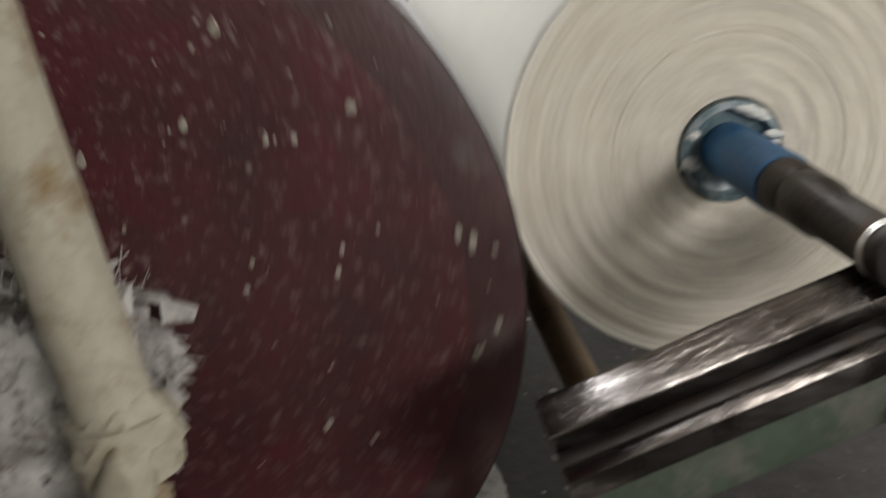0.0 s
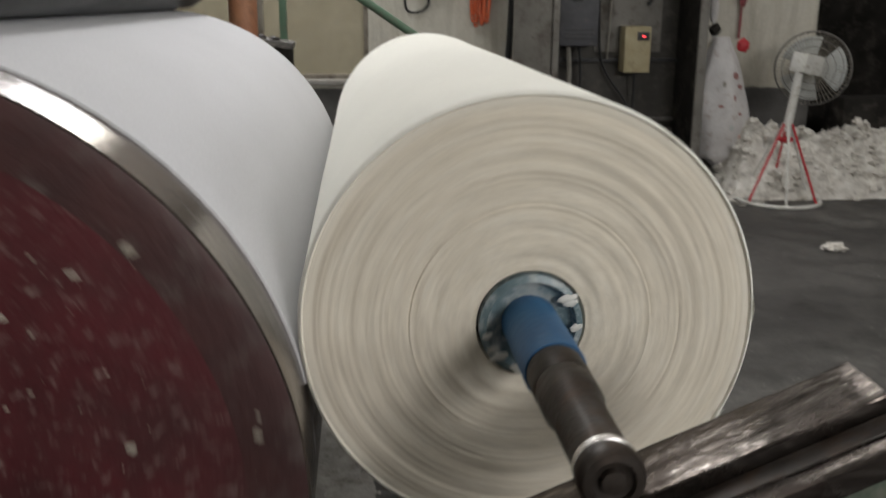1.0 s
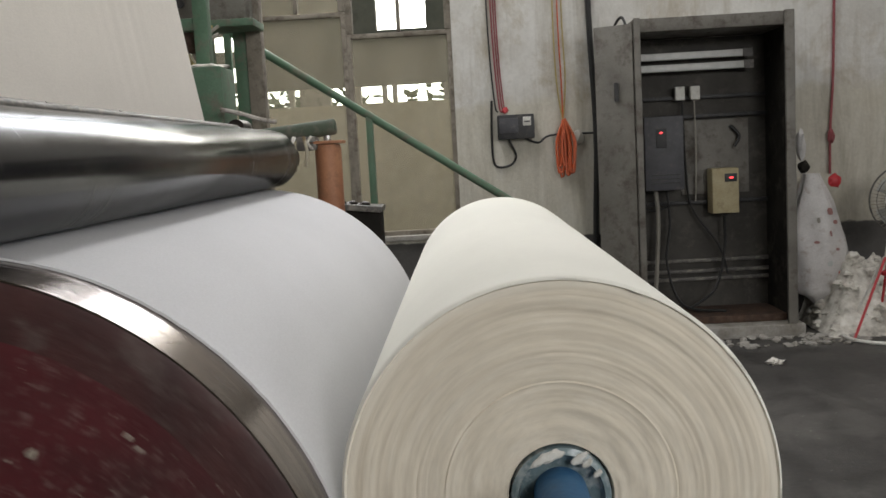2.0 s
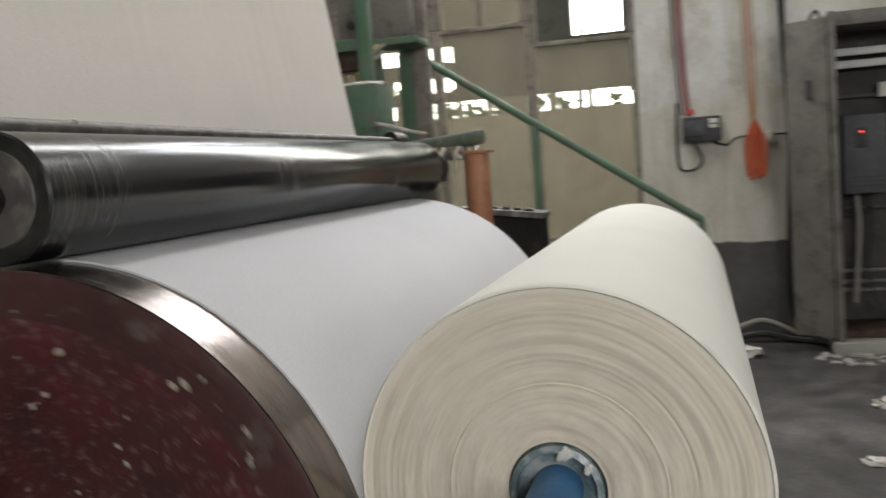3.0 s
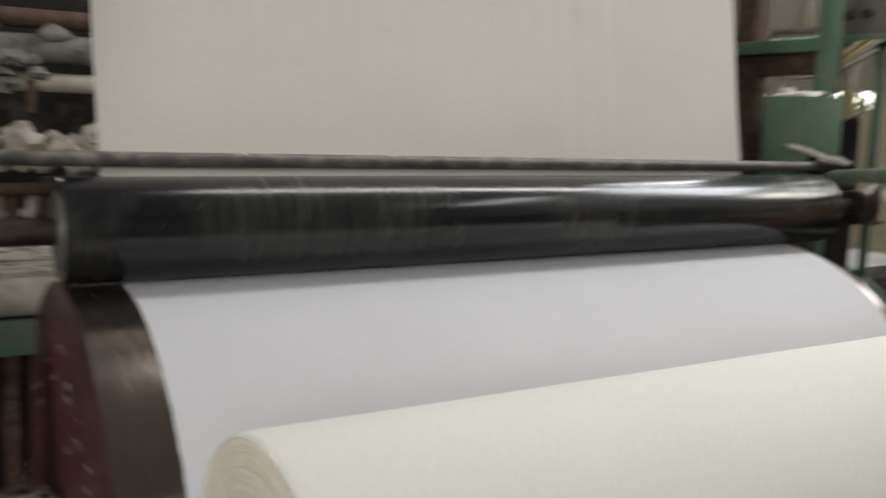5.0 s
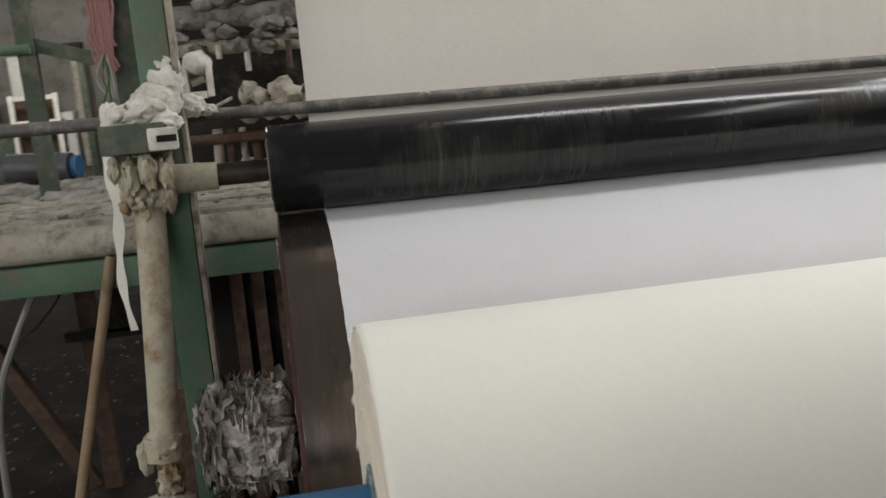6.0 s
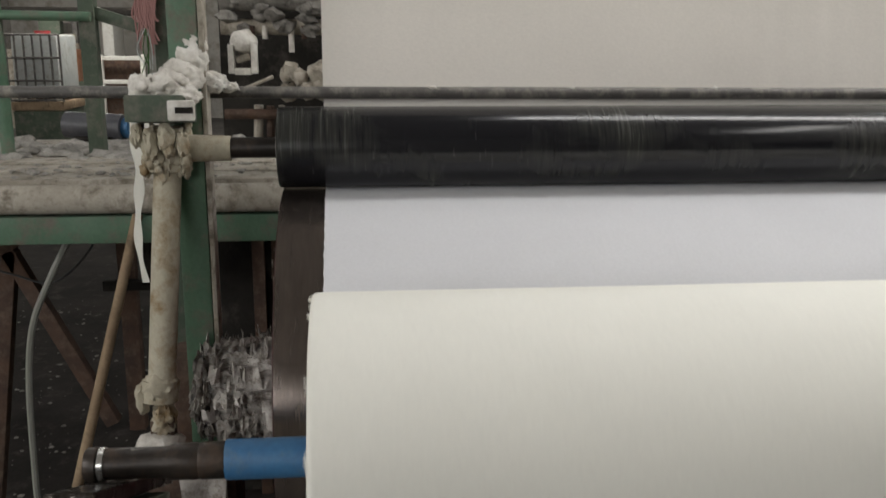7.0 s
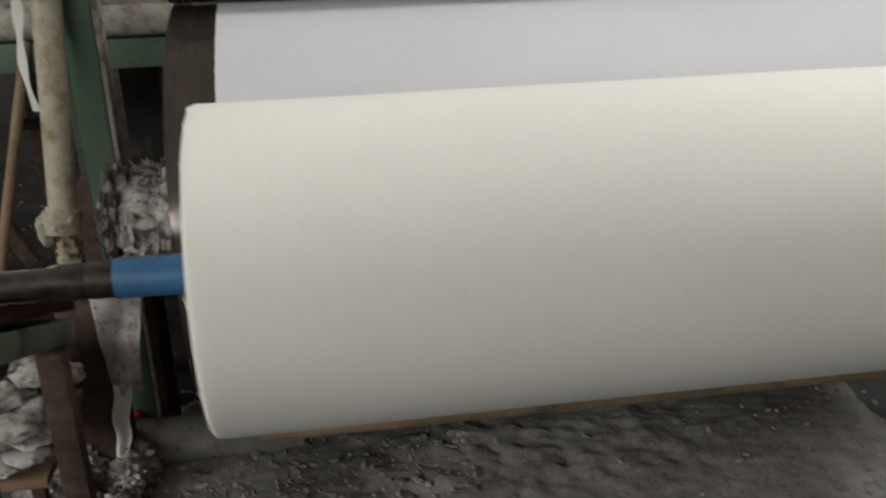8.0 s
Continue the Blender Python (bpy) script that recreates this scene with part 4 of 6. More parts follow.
def reel_rail(name, y, near):
    """The inclined rail on which the reel's shaft leans against the drum."""
    w = thing(name, (0.7, y, 0.0), "inclined rail with a polished steel top on a green painted beam", "rail", "reel rails")

    def at(x, dz=0.0):
        return (x, 0, 0.918 + 0.43 * (x - 0.854) + dz)
    a, b = 0.53, 1.105
    pa, pb = Vector(at(a)), Vector(at(b))

    def strip(y0, y1, top, bottom):
        m = (y0 + y1) / 2
        off = Vector((0.39, 0, -0.92))
        return plank(pa + Vector((0, m, 0)) + off * (top + bottom) / 2, pb + Vector((0, m, 0)) + off * (top + bottom) / 2, y1 - y0, bottom - top)
    s = -1 if near else 1
    lo, hi = sorted((y + s * -0.045, y + s * 0.03))
    top = strip(lo, hi, 0.0, 0.03)
    bmesh.ops.bevel(top, geom=[e for e in top.edges if abs((e.verts[0].co - e.verts[1].co).x) > 0.4], offset=0.008, segments=3, affect="EDGES", profile=0.5)
    for k in range(14):
        bmesh.ops.bisect_plane(top, geom=list(top.verts) + list(top.edges) + list(top.faces), plane_co=(a + (k + 0.5) * (b - a) / 14, 0, 0.9), plane_no=(1, 0, 0))
    for q in top.verts:
        q.co.z += 0.0016 * noise.noise(q.co * 23)
    part("top_bar", top, "railsteel", w, "polished steel running bar, dented and greasy")
    lo, hi = sorted((y + s * 0.03, y + s * 0.055))
    part("groove", strip(lo, hi, 0.018, 0.06), "dark", w)
    lo, hi = sorted((y + s * 0.055, y + s * 0.08))
    part("ledge", strip(lo, hi, 0.020, 0.045), "railsteel", w, "scuffed steel ledge")
    lo, hi = sorted((y + s * -0.04, y + s * 0.075))
    part("beam", strip(lo, hi, 0.047, 0.10), "oldgreen", w, "green painted beam")
    part("leg", plank((0.62 if near else 0.97, y, 0.0), (0.62 if near else 0.97, y, 0.70 if near else 0.80), 0.055, 0.055), "rust" if near else "green", w)
    if not near:
        part("leg", plank((0.57, y, 0.0), (0.57, y, 0.65), 0.06, 0.06), "near_black", w)


hall()
windows()
outside()
the_drum = drum()
the_reel = reel()
the_rider = rider()
web()
spreader()
lever("lever_arm", -0.40, 0.135)
lever("lever_arm", 2.40, 0.245)
columns()
reel_rail("reel_rail", -0.375, True)
reel_rail("reel_rail", 2.41, False)


# ---- the north wall: cabinet, boxes and cables ----
def open_cabinet():
    c = thing("electrical_cabinet", (2.48, 5.45, 0.0), "tall open grey steel cabinet with drives and cables inside", "cabinet")
    x0, x1, y0, y1, z0, z1 = 1.94, 3.02, 5.2, WALL_Y - 0.004, 0.09, 2.25
    part("plinth", box(x0 - 0.03, x1 + 0.05, y0 - 0.05, y1, 0.0, 0.088, 0.01), "hall", c, "crumbling concrete plinth")
    part("side_panel", box(x0, x0 + 0.025, y0, y1, z0, z1), "cab", c)
    # this inner side carries the cabinet's shade in its colour
    part("side_panel", box(x1 - 0.025, x1, y0, y1, z0, z1), "near_black", c, "side panel darkened for the shade inside the cabinet")
    part("top_panel", box(x0 + 0.026, x1 - 0.026, y0 + 0.002, y1, z1 - 0.09, z1), "cab", c)
    for a, b in ((x0 - 0.004, x0 + 0.04), (x1 - 0.06, x1 + 0.004)):
        part("front_post", box(a, b, y0 - 0.03, y0 - 0.002, z0, z1 + 0.004), "cab", c)
    part("bottom_tray", box(x0 + 0.03, x1 - 0.03, y0 + 0.1, y1, z0, 0.14), "rust", c, "dark tray with fallen dirt")
    for z, m in ((1.72, "black"), (1.58, "black"), (0.94, "black"), (0.50, "rodsteel"), (0.42, "rodsteel"), (0.36, "rodsteel")):
        part("cross_rail", box(x0 + 0.03, x1 - 0.03, y1 - 0.06, y1 - 0.03, z - 0.014, z + 0.014), m, c)
    # added panel whose dark colour paints in the cabinet's inner shade
    part("back_panel", box(x0 + 0.027, x1 - 0.027, 5.724, 5.738, 0.142, 2.155, 0), "cabback", c, "dusty back panel darkened for the shade inside the cabinet", 0)
    for z, y in ((2.02, 5.62), (1.935, 5.60)):
        lamp = part("tube_fitting", box(2.0, 2.86, y - 0.02, y + 0.02, z - 0.026, z + 0.026, 0.008), "lamp", c, "dusty white tube fitting")
        part("end_cap", box(2.80, 2.87, y - 0.024, y - 0.021, z - 0.03, z + 0.03, 0.0), "rodsteel", lamp)
    door = part("cabinet_door", plank((1.93, 5.19, 1.17), (1.69, 5.33, 1.17), 2.1, 0.022, side=(0, 0, 1)), "cab", c, "grey door leaf folded open")
    part("door_handle", box(1.80, 1.83, 5.22, 5.24, 1.70, 1.83, 0.006), "black", door)
    drive = part("drive_unit", box(2.05, 2.335, 5.50, 5.70, 1.05, 1.59, 0.012), "slate", c, "dark grey motor drive")
    part("keypad", box(2.135, 2.21, 5.494, 5.499, 1.36, 1.50, 0.003), "black", drive)
    part("display", box(2.16, 2.18, 5.489, 5.4935, 1.466, 1.476, 0.0), "led", drive, "glowing red display", 0)
    for z in (1.10, 1.13, 1.16):
        part("vent_slot", box(2.09, 2.30, 5.496, 5.4995, z, z + 0.008, 0), "black", drive, "", 0)
    unit = part("small_drive", box(2.54, 2.735, 5.53, 5.68, 0.86, 1.19, 0.010), "sand", c, "yellowed small drive unit")
    part("small_panel", box(2.63, 2.72, 5.524, 5.529, 1.09, 1.15, 0.002), "black", unit)
    part("small_display", box(2.665, 2.69, 5.519, 5.5235, 1.114, 1.125, 0), "led", unit, "glowing red display", 0)
    for x in (2.31, 2.42):
        part("breaker", box(x, x + 0.07, 5.62, 5.67, 1.70, 1.80, 0.006), "white", c, "small white breaker")
    part("back_board", box(2.36, 2.86, 5.705, 5.722, 1.0, 1.55, 0), "cab", c, "pale mounting board")
    for pts, r, m in (([(2.14, 5.6, 1.05), (2.15, 5.58, 0.85), (2.13, 5.55, 0.55), (2.10, 5.5, 0.30)], 0.016, "greywire"),
                      ([(2.22, 5.6, 1.05), (2.24, 5.6, 0.8), (2.2, 5.55, 0.5), (2.3, 5.5, 0.2), (2.6, 5.45, 0.15)], 0.010, "cable"),
                      ([(2.08, 5.6, 1.05), (2.06, 5.6, 0.93), (2.16, 5.6, 0.90), (2.28, 5.6, 0.95)], 0.008, "cable"),
                      ([(2.36, 5.64, 1.70), (2.38, 5.66, 1.2), (2.42, 5.66, 0.9), (2.60, 5.62, 0.62), (2.66, 5.6, 0.4)], 0.009, "cable"),
                      ([(2.64, 5.6, 0.86), (2.64, 5.6, 0.6), (2.55, 5.55, 0.3), (2.35, 5.5, 0.17)], 0.011, "cable"),
                      ([(2.45, 5.64, 1.70), (2.46, 5.66, 1.3), (2.45, 5.67, 0.95)], 0.006, "greywire"),
                      ([(2.72, 5.68, 1.50), (2.78, 5.66, 1.42), (2.74, 5.66, 1.34)], 0.012, "cable")):
        part("cable", cord(pts, r), m, c)


def wall_boxes():
    y = WALL_Y
    s = thing("switch_box", (1.13, y - 0.06, 1.47), "black wall switch box with a white label plate", "switch box")
    part("case", box(1.0, 1.27, y - 0.12, y - 0.002, 1.485, 1.665, 0.01), "black", s)
    part("cover", box(1.01, 1.15, y - 0.126, y - 0.1205, 1.53, 1.64, 0.004), "slate", s, "scratched cover")
    part("label_plate", box(1.185, 1.245, y - 0.126, y - 0.1205, 1.58, 1.645, 0.002), "white", s, "white label plate")
    part("label_bar", box(1.195, 1.235, y - 0.1285, y - 0.1265, 1.605, 1.615, 0), "black", s, "", 0)
    part("red_terminal", lump((1.06, y - 0.06, 1.70), 0.024, 0.4, 2.0, (1, 0.7, 1.1), 2), "red", s, "red cable end")
    c1 = thing("supply_cables", (1.02, y, 1.7), "red and grey cables running up the wall to the switch box", "cable")
    for x, m, r in ((0.985, "redwire", 0.006), (1.004, "redwire", 0.005), (1.02, "redwire", 0.005), (0.955, "cable", 0.006)):
        part("cable", cord([(x, y - 0.02, 3.4), (x + 0.005, y - 0.02, 2.3), (x + 0.03, y - 0.025, 1.78), (x + 0.05, y - 0.05, 1.69)], r), m, c1)
    part("loop", cord([(0.965, y - 0.02, 1.78), (0.955, y - 0.02, 1.5), (0.97, y - 0.02, 1.30), (1.08, y - 0.02, 1.29), (1.13, y - 0.02, 1.36), (1.08, y - 0.04, 1.48)], 0.009), "cable", c1)
    o = thing("orange_cable_coil", (1.50, y - 0.05, 1.45), "coil of orange cable hanging on the wall", "cable coil")
    rng = random.Random(8)
    for i in range(15):
        dx, dz, wd = rng.uniform(-0.045, 0.06), rng.uniform(-0.08, 0.05), rng.uniform(0.008, 0.02)
        yy = y - 0.025 - 0.006 * i
        part("loop", cord([(1.49, yy, 1.61), (1.485 + dx - wd, yy, 1.45), (1.49 + dx - wd, yy, 1.29 + dz), (1.49 + dx, yy, 1.265 + dz), (1.49 + dx + wd, yy, 1.30 + dz), (1.495 + dx + wd, yy, 1.46), (1.495, yy, 1.615)], 0.0075, 6, 6), "orange", o)
    for x, m in ((1.455, "yellowwire"), (1.49, "orange"), (1.52, "yellowwire")):
        part("lead", cord([(x, y - 0.02, 3.4), (x - 0.01, y - 0.02, 2.4), (x, y - 0.02, 1.9), (1.49, y - 0.03, 1.60)], 0.0055), m, o)
    part("grey_knot", lump((1.60, y - 0.04, 1.47), 0.05, 0.4, 1.8, (0.8, 0.5, 1.2), 2), "greywire", o)
    b = thing("black_cable", (1.73, y, 1.4), "thick black cable running down the wall to the floor", "cable")
    part("run", cord([(1.70, y - 0.03, 3.4), (1.71, y - 0.03, 2.3), (1.735, y - 0.03, 1.5), (1.71, y - 0.03, 0.8), (1.70, y - 0.05, 0.25), (1.80, y - 0.15, 0.06), (2.0, y - 0.5, 0.04)], 0.022), "cable", b)
    part("side_run", cord([(1.18, y - 0.03, 1.50), (1.30, y - 0.02, 1.45), (1.40, y - 0.02, 1.50), (1.72, y - 0.02, 1.50)], 0.008), "cable", b)
    part("door_loop", cord([(1.78, y - 0.08, 1.7), (1.82, y - 0.12, 2.1), (1.90, y - 0.3, 2.3), (1.94, y - 0.4, 2.1)], 0.010), "cable", b)
    p = thing("pale_cord", (1.13, y, 0.3), "thin pale cord hanging down the dado", "cord")
    part("run", cord([(1.15, y - 0.015, 0.92), (1.16, y - 0.015, 0.73), (1.13, y - 0.02, 0.45), (1.15, y - 0.02, 0.2), (1.13, y - 0.03, 0.0)], 0.006), "white", p)
    f = thing("floor_cable", (1.3, y, 0.0), "bundle of grey and black cables along the foot of the wall", "cable")
    part("run", cord([(0.72, y - 0.04, 0.10), (1.0, y - 0.04, 0.14), (1.25, y - 0.05, 0.09), (1.5, y - 0.06, 0.16), (1.75, y - 0.08, 0.05)], 0.018), "greywire", f)
    part("dark_run", cord([(1.3, y - 0.07, 0.03), (1.5, y - 0.1, 0.07), (1.7, y - 0.12, 0.03), (1.95, y - 0.3, 0.03)], 0.022), "cable", f)
    r = thing("red_cable", (3.38, y, 1.5), "dark red cable hanging beside the cabinet", "cable")
    part("run", cord([(3.52, y - 0.02, 3.0), (3.50, y - 0.02, 1.9), (3.47, y - 0.03, 1.45), (3.46, y - 0.04, 1.1)], 0.010), "redwire", r)
    part("knot", lump((3.47, y - 0.04, 1.38), 0.035, 0.5, 2.0, (0.8, 0.7, 1.6), 2), "redwire", r)


def sack():
    w = thing("white_sack", (3.28, 5.45, 0.15), "white plastic sack printed in red, hung beside the cabinet", "sack")

    def skin(u, v):
        a = 6.28318531 * u
        z = 1.12 - 0.98 * v
        wide = 0.06 + 0.15 * math.sin(min(1.0, v * 1.25) * 2.2) ** 1.2 if v < 0.9 else 0.17 * (1 - v) * 6 + 0.02
        wide *= 1 + 0.16 * noise.noise((math.cos(a) * 2, math.sin(a) * 2, v * 4)) + 0.06 * math.sin(a * 5 + v * 6)
        return (3.24 + 0.06 * v + wide * math.cos(a), 5.48 + 0.55 * wide * math.sin(a), z)
    part("body", sheet(skin, 40, 36, 0.003), "bag", w, "", 70)
    part("tie", lump((3.18, 5.47, 1.17), 0.05, 0.5, 2.4, (0.8, 0.7, 0.9), 2), "near_black", w, "dark knotted neck")
    part("top_rag", lump((3.16, 5.47, 1.33), 0.06, 0.6, 2.4, (0.5, 0.5, 1.9), 2), "bag", w)
    part("red_flap", lump((3.40, 5.46, 1.06), 0.045, 0.6, 2.4, (1.0, 0.5, 0.9), 2), "red", w, "crimson flap")
    for u0, v0, du, dv, m in ((0.83, 0.28, 0.05, 0.05, "pink"), (0.86, 0.36, 0.04, 0.03, "pink"), (0.80, 0.44, 0.02, 0.04, "pink"), (0.72, 0.50, 0.03, 0.02, "pink"),
                              (0.84, 0.56, 0.03, 0.02, "pink"), (0.78, 0.66, 0.03, 0.04, "tank"), (0.85, 0.74, 0.03, 0.04, "orange"), (0.74, 0.34, 0.02, 0.04, "greywire")):
        def print_at(u, v, u0=u0, v0=v0, du=du, dv=dv):
            k = 0.6 + 0.4 * math.sin(3.1416 * u)
            p = Vector(skin(u0 + du * (v - 0.5) * k, v0 + dv * (u - 0.5)))
            ax = Vector((3.24 + 0.06 * (v0 + dv * (u - 0.5)), 5.48, p.z))
            return p + (p - ax).normalized() * 0.006
        part("print_patch", sheet(print_at, 6, 6, 0.001), m, w)


def fan():
    w = thing("pedestal_fan", (3.56, 5.0, 0.0), "white pedestal fan on a red and white wire stand", "fan")
    ring = [(3.56 + 0.28 * math.cos(a), 5.0 + 0.28 * math.sin(a), 0.014) for a in [6.2832 * i / 24 for i in range(25)]]
    part("base_ring", cord(ring, 0.013, 8, 2), "white", w, "white base ring")
    for i in range(6):
        a = 6.2832 * i / 6 + 0.3
        part("leg", bar((3.56 + 0.26 * math.cos(a), 5.0 + 0.26 * math.sin(a), 0.02), (3.575 + 0.03 * math.cos(a), 5.0 + 0.03 * math.sin(a), 0.55), 0.009, 8), "red" if i % 2 else "white", w)
    part("waist", lathe_up([(0.03, 0.42), (0.05, 0.43), (0.05, 0.45), (0.03, 0.46)], 3.573, 5.0, 16), "red", w)
    part("pole", bar((3.57, 5.0, 0.50), (3.62, 5.0, 0.90), 0.030, 14, 0.026), "white", w, "white sleeve")
    part("motor", plank((3.60, 4.99, 0.97), (3.76, 5.06, 0.94), 0.13, 0.13), "white", w, "white motor housing")
    c, ax = Vector((3.76, 5.10, 0.92)), Vector((0.45, 0.85, 0.0)).normalized()
    s = ax.cross(Vector((0, 0, 1))).normalized()
    cage = part("cage", cord([c + 0.25 * (math.cos(a) * s + math.sin(a) * Vector((0, 0, 1))) for a in [6.2832 * i / 30 for i in range(31)]], 0.007, 6, 2), "rodsteel", w, "grey wire cage")
    for r in (0.20, 0.15, 0.10):
        part("wire", cord([c - ax * 0.05 + r * (math.cos(a) * s + math.sin(a) * Vector((0, 0, 1))) for a in [6.2832 * i / 24 for i in range(25)]], 0.003, 5, 2), "rodsteel", cage)
    for i in range(56):
        a = 6.2832 * i / 56
        d = math.cos(a) * s + math.sin(a) * Vector((0, 0, 1))
        part("spoke", cord([c - ax * 0.06 + 0.05 * d, c - ax * 0.055 + 0.15 * d, c + 0.25 * d], 0.0019, 5, 3), "deck", cage)
    for i in range(3):
        a = 2.094 * i

        def blade(u, v, a=a):
            ang = a + (v - 0.5) * 1.5
            r = 0.05 + 0.17 * u
            return c + r * (math.cos(ang) * s + math.sin(ang) * Vector((0, 0, 1))) + ax * (0.05 * (v - 0.5) + 0.02)
        part("blade", sheet(blade, 6, 8, 0.003), "tank", w, "pale grey blade")


def waste_pile():
    rng = random.Random(21)

    def ground(u, v):
        x, y = 3.2 + 2.4 * u, 5.02 + 0.72 * v
        h = 0.44 * min(1.0, max(0.0, (v - 0.02) / 0.45)) ** 0.8 * min(1.0, u / 0.09)
        p = Vector((x * 3.0, y * 3.0, 0.7))
        h *= 0.8 + 0.35 * noise.noise(p) + 0.25 * abs(noise.noise(p * 2.6)) + 0.2 * abs(noise.noise(p * 6.1))
        return (x + 0.02 * noise.noise(p * 4), y + 0.03 * noise.noise(p * 3.3), max(h, 0.0) + 0.002)
    bm = bmesh.new()
    n, m = 150, 50
    g = [[bm.verts.new(ground(i / n, k / m)) for k in range(m + 1)] for i in range(n + 1)]
    for i in range(n):
        for k in range(m):
            bm.faces.new((g[i][k], g[i + 1][k], g[i + 1][k + 1], g[i][k + 1]))
    for i in range(260):
        u, v = rng.random(), rng.random() ** 0.8
        p = ground(u, v)
        lump((p[0], p[1], p[2]), rng.uniform(0.012, 0.05), 1.0, 3.0, (1, 1, 0.7), 2, bm, 0.001)
    solid("waste_paper_pile", bm, "pulp", "pile of crumpled white waste paper and pulp against the wall", "waste pile", "stuff", smooth=50)
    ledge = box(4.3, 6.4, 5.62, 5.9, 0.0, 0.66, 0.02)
    solid("block_ledge", ledge, "near_black", "low dark concrete block wall behind the waste", "wall", "structure")
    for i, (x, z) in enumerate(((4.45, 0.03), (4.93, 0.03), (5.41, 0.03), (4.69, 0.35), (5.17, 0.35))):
        solid("concrete_block", box(x, x + 0.45, 5.585, 5.62, z, z + 0.28, 0.012), "near_black" if i % 2 else "rodsteel", "dark concrete block in a low wall", "block", "", "blocks of the low wall")


def litter():
    rng = random.Random(30)
    for x, y, r in ((1.30, 5.18, 0.10), (1.23, 4.24, 0.05), (2.0, 3.9, 0.06), (2.08, 3.93, 0.05), (1.78, 2.97, 0.04), (2.0, 3.15, 0.035), (0.07, 0.57, 0.03), (0.15, 1.05, 0.03), (0.26, 0.86, 0.03), (2.6, 4.4, 0.04), (3.3, 3.7, 0.05)):
        solid("paper_scrap", lump((x, y, r * 0.3), r, 0.8, 2.6, (1.2, 0.9, 0.5), 3, None, 0.002), "pulp", "crumpled white paper scrap on the floor", "paper scrap", "", "paper scraps on the floor", 60)
    def drift_height(x, y):
        p = Vector((x * 5, y * 5, 0.3))
        fall = (max(0.0, 1 - ((x - 0.16) / 0.56) ** 2) * max(0.0, 1 - ((y - 0.65) / 1.4) ** 2)) ** 1.5
        return fall * (0.050 + 0.014 * noise.noise(p) + 0.012 * noise.noise(p * 3.1) + 0.016 * abs(noise.noise(p * 8.3)) + 0.010 * abs(noise.noise(p * 19.0)))

    bm = bmesh.new()
    for i in range(2200):
        x, y = rng.gauss(0.25, 0.3), rng.uniform(-0.6, 0.6) if i < 1700 else rng.uniform(-0.6, 2.2)
        if i >= 1700:
            x = rng.uniform(-0.3, 1.2)
        lump((x, y, drift_height(x, y)), 0.002 + 0.012 * rng.random() ** 3, 0.6, 2.0, (1, 1, 0.7), 1, bm, 0.0005)
    mound = bmesh.new()
    n = 150
    g = []
    for i in range(n + 1):
        row = []
        for k in range(n + 1):
            x, y = -0.5 + 1.7 * i / n, -0.7 + 2.9 * k / n
            row.append(mound.verts.new((x, y, drift_height(x, y) - 0.004)))
        g.append(row)
    for i in range(n):
        for k in range(n):
            mound.faces.new((g[i][k], g[i + 1][k], g[i + 1][k + 1], g[i][k + 1]))
    solid("dust_mound", mound, "drift", "low drift of grey paper dust under the reel", "dust", "stuff", smooth=60)
    solid("pulp_crumbs", bm, "drift", "scattered grey pulp crumbs under the reel", "debris", "stuff")
    bm = bmesh.new()
    for i in range(160):
        lump((rng.uniform(1.8, 3.4), rng.uniform(4.85, 5.2), 0.006), rng.uniform(0.008, 0.04), 0.6, 2.0, (1, 1, 0.6), 1, bm, 0.0005)
    solid("plaster_rubble", bm, "hall", "small plaster rubble before the cabinet", "debris", "stuff")


# ---- the far side of the reel: stair, hopper, control box ----
def stair():
    w = thing("steel_stair", (0.3, 3.35, 0.0), "green steel stair with a slanting handrail", "stair")
    y0, y1 = 3.04, 3.65

    def top(x):
        return 1.07 + 0.672 * (1.09 - x)
    part("handrail", bar((-0.50, y1, top(-0.50)), (1.10, y1, top(1.10)), 0.021, 14), "green", w, "chipped green handrail")
    part("landing_rail", bar((-0.50, y1, top(-0.5)), (-2.4, y1, top(-0.5) + 0.01), 0.02, 14), "green", w)
    for x, zb in ((1.09, 0.02), (0.25, 0.58), (-0.47, 1.10)):
        part("baluster", box(x - 0.018, x + 0.018, y1 - 0.018, y1 + 0.018, zb, top(x), 0.004), "green", w)
    for y in (y0, y1):
        part("stringer", plank((1.10, y, 0.06), (-0.50, y, 1.08), 0.03, 0.15), "green", w)
        part("foot_plate", box(1.03, 1.13, y - 0.05, y + 0.05, 0.0, 0.10, 0.006), "green", w)
    for i in range(5):
        x, z = 0.92 - 0.29 * i, 0.20 + 0.19 * i
        part("tread", box(x - 0.13, x + 0.13, y0 + 0.02, y1 - 0.02, z - 0.02, z, 0.004), "rodsteel", w, "dusty steel tread")
    part("landing", box(-2.4, -0.45, y0, y1, 1.06, 1.12, 0.006), "rodsteel", w)
    for x, y in ((-0.5, y0), (-2.3, y0), (-2.3, y1)):
        part("landing_leg", box(x - 0.03, x + 0.03, y - 0.03, y + 0.03, 0.0, 1.06, 0.004), "green", w)


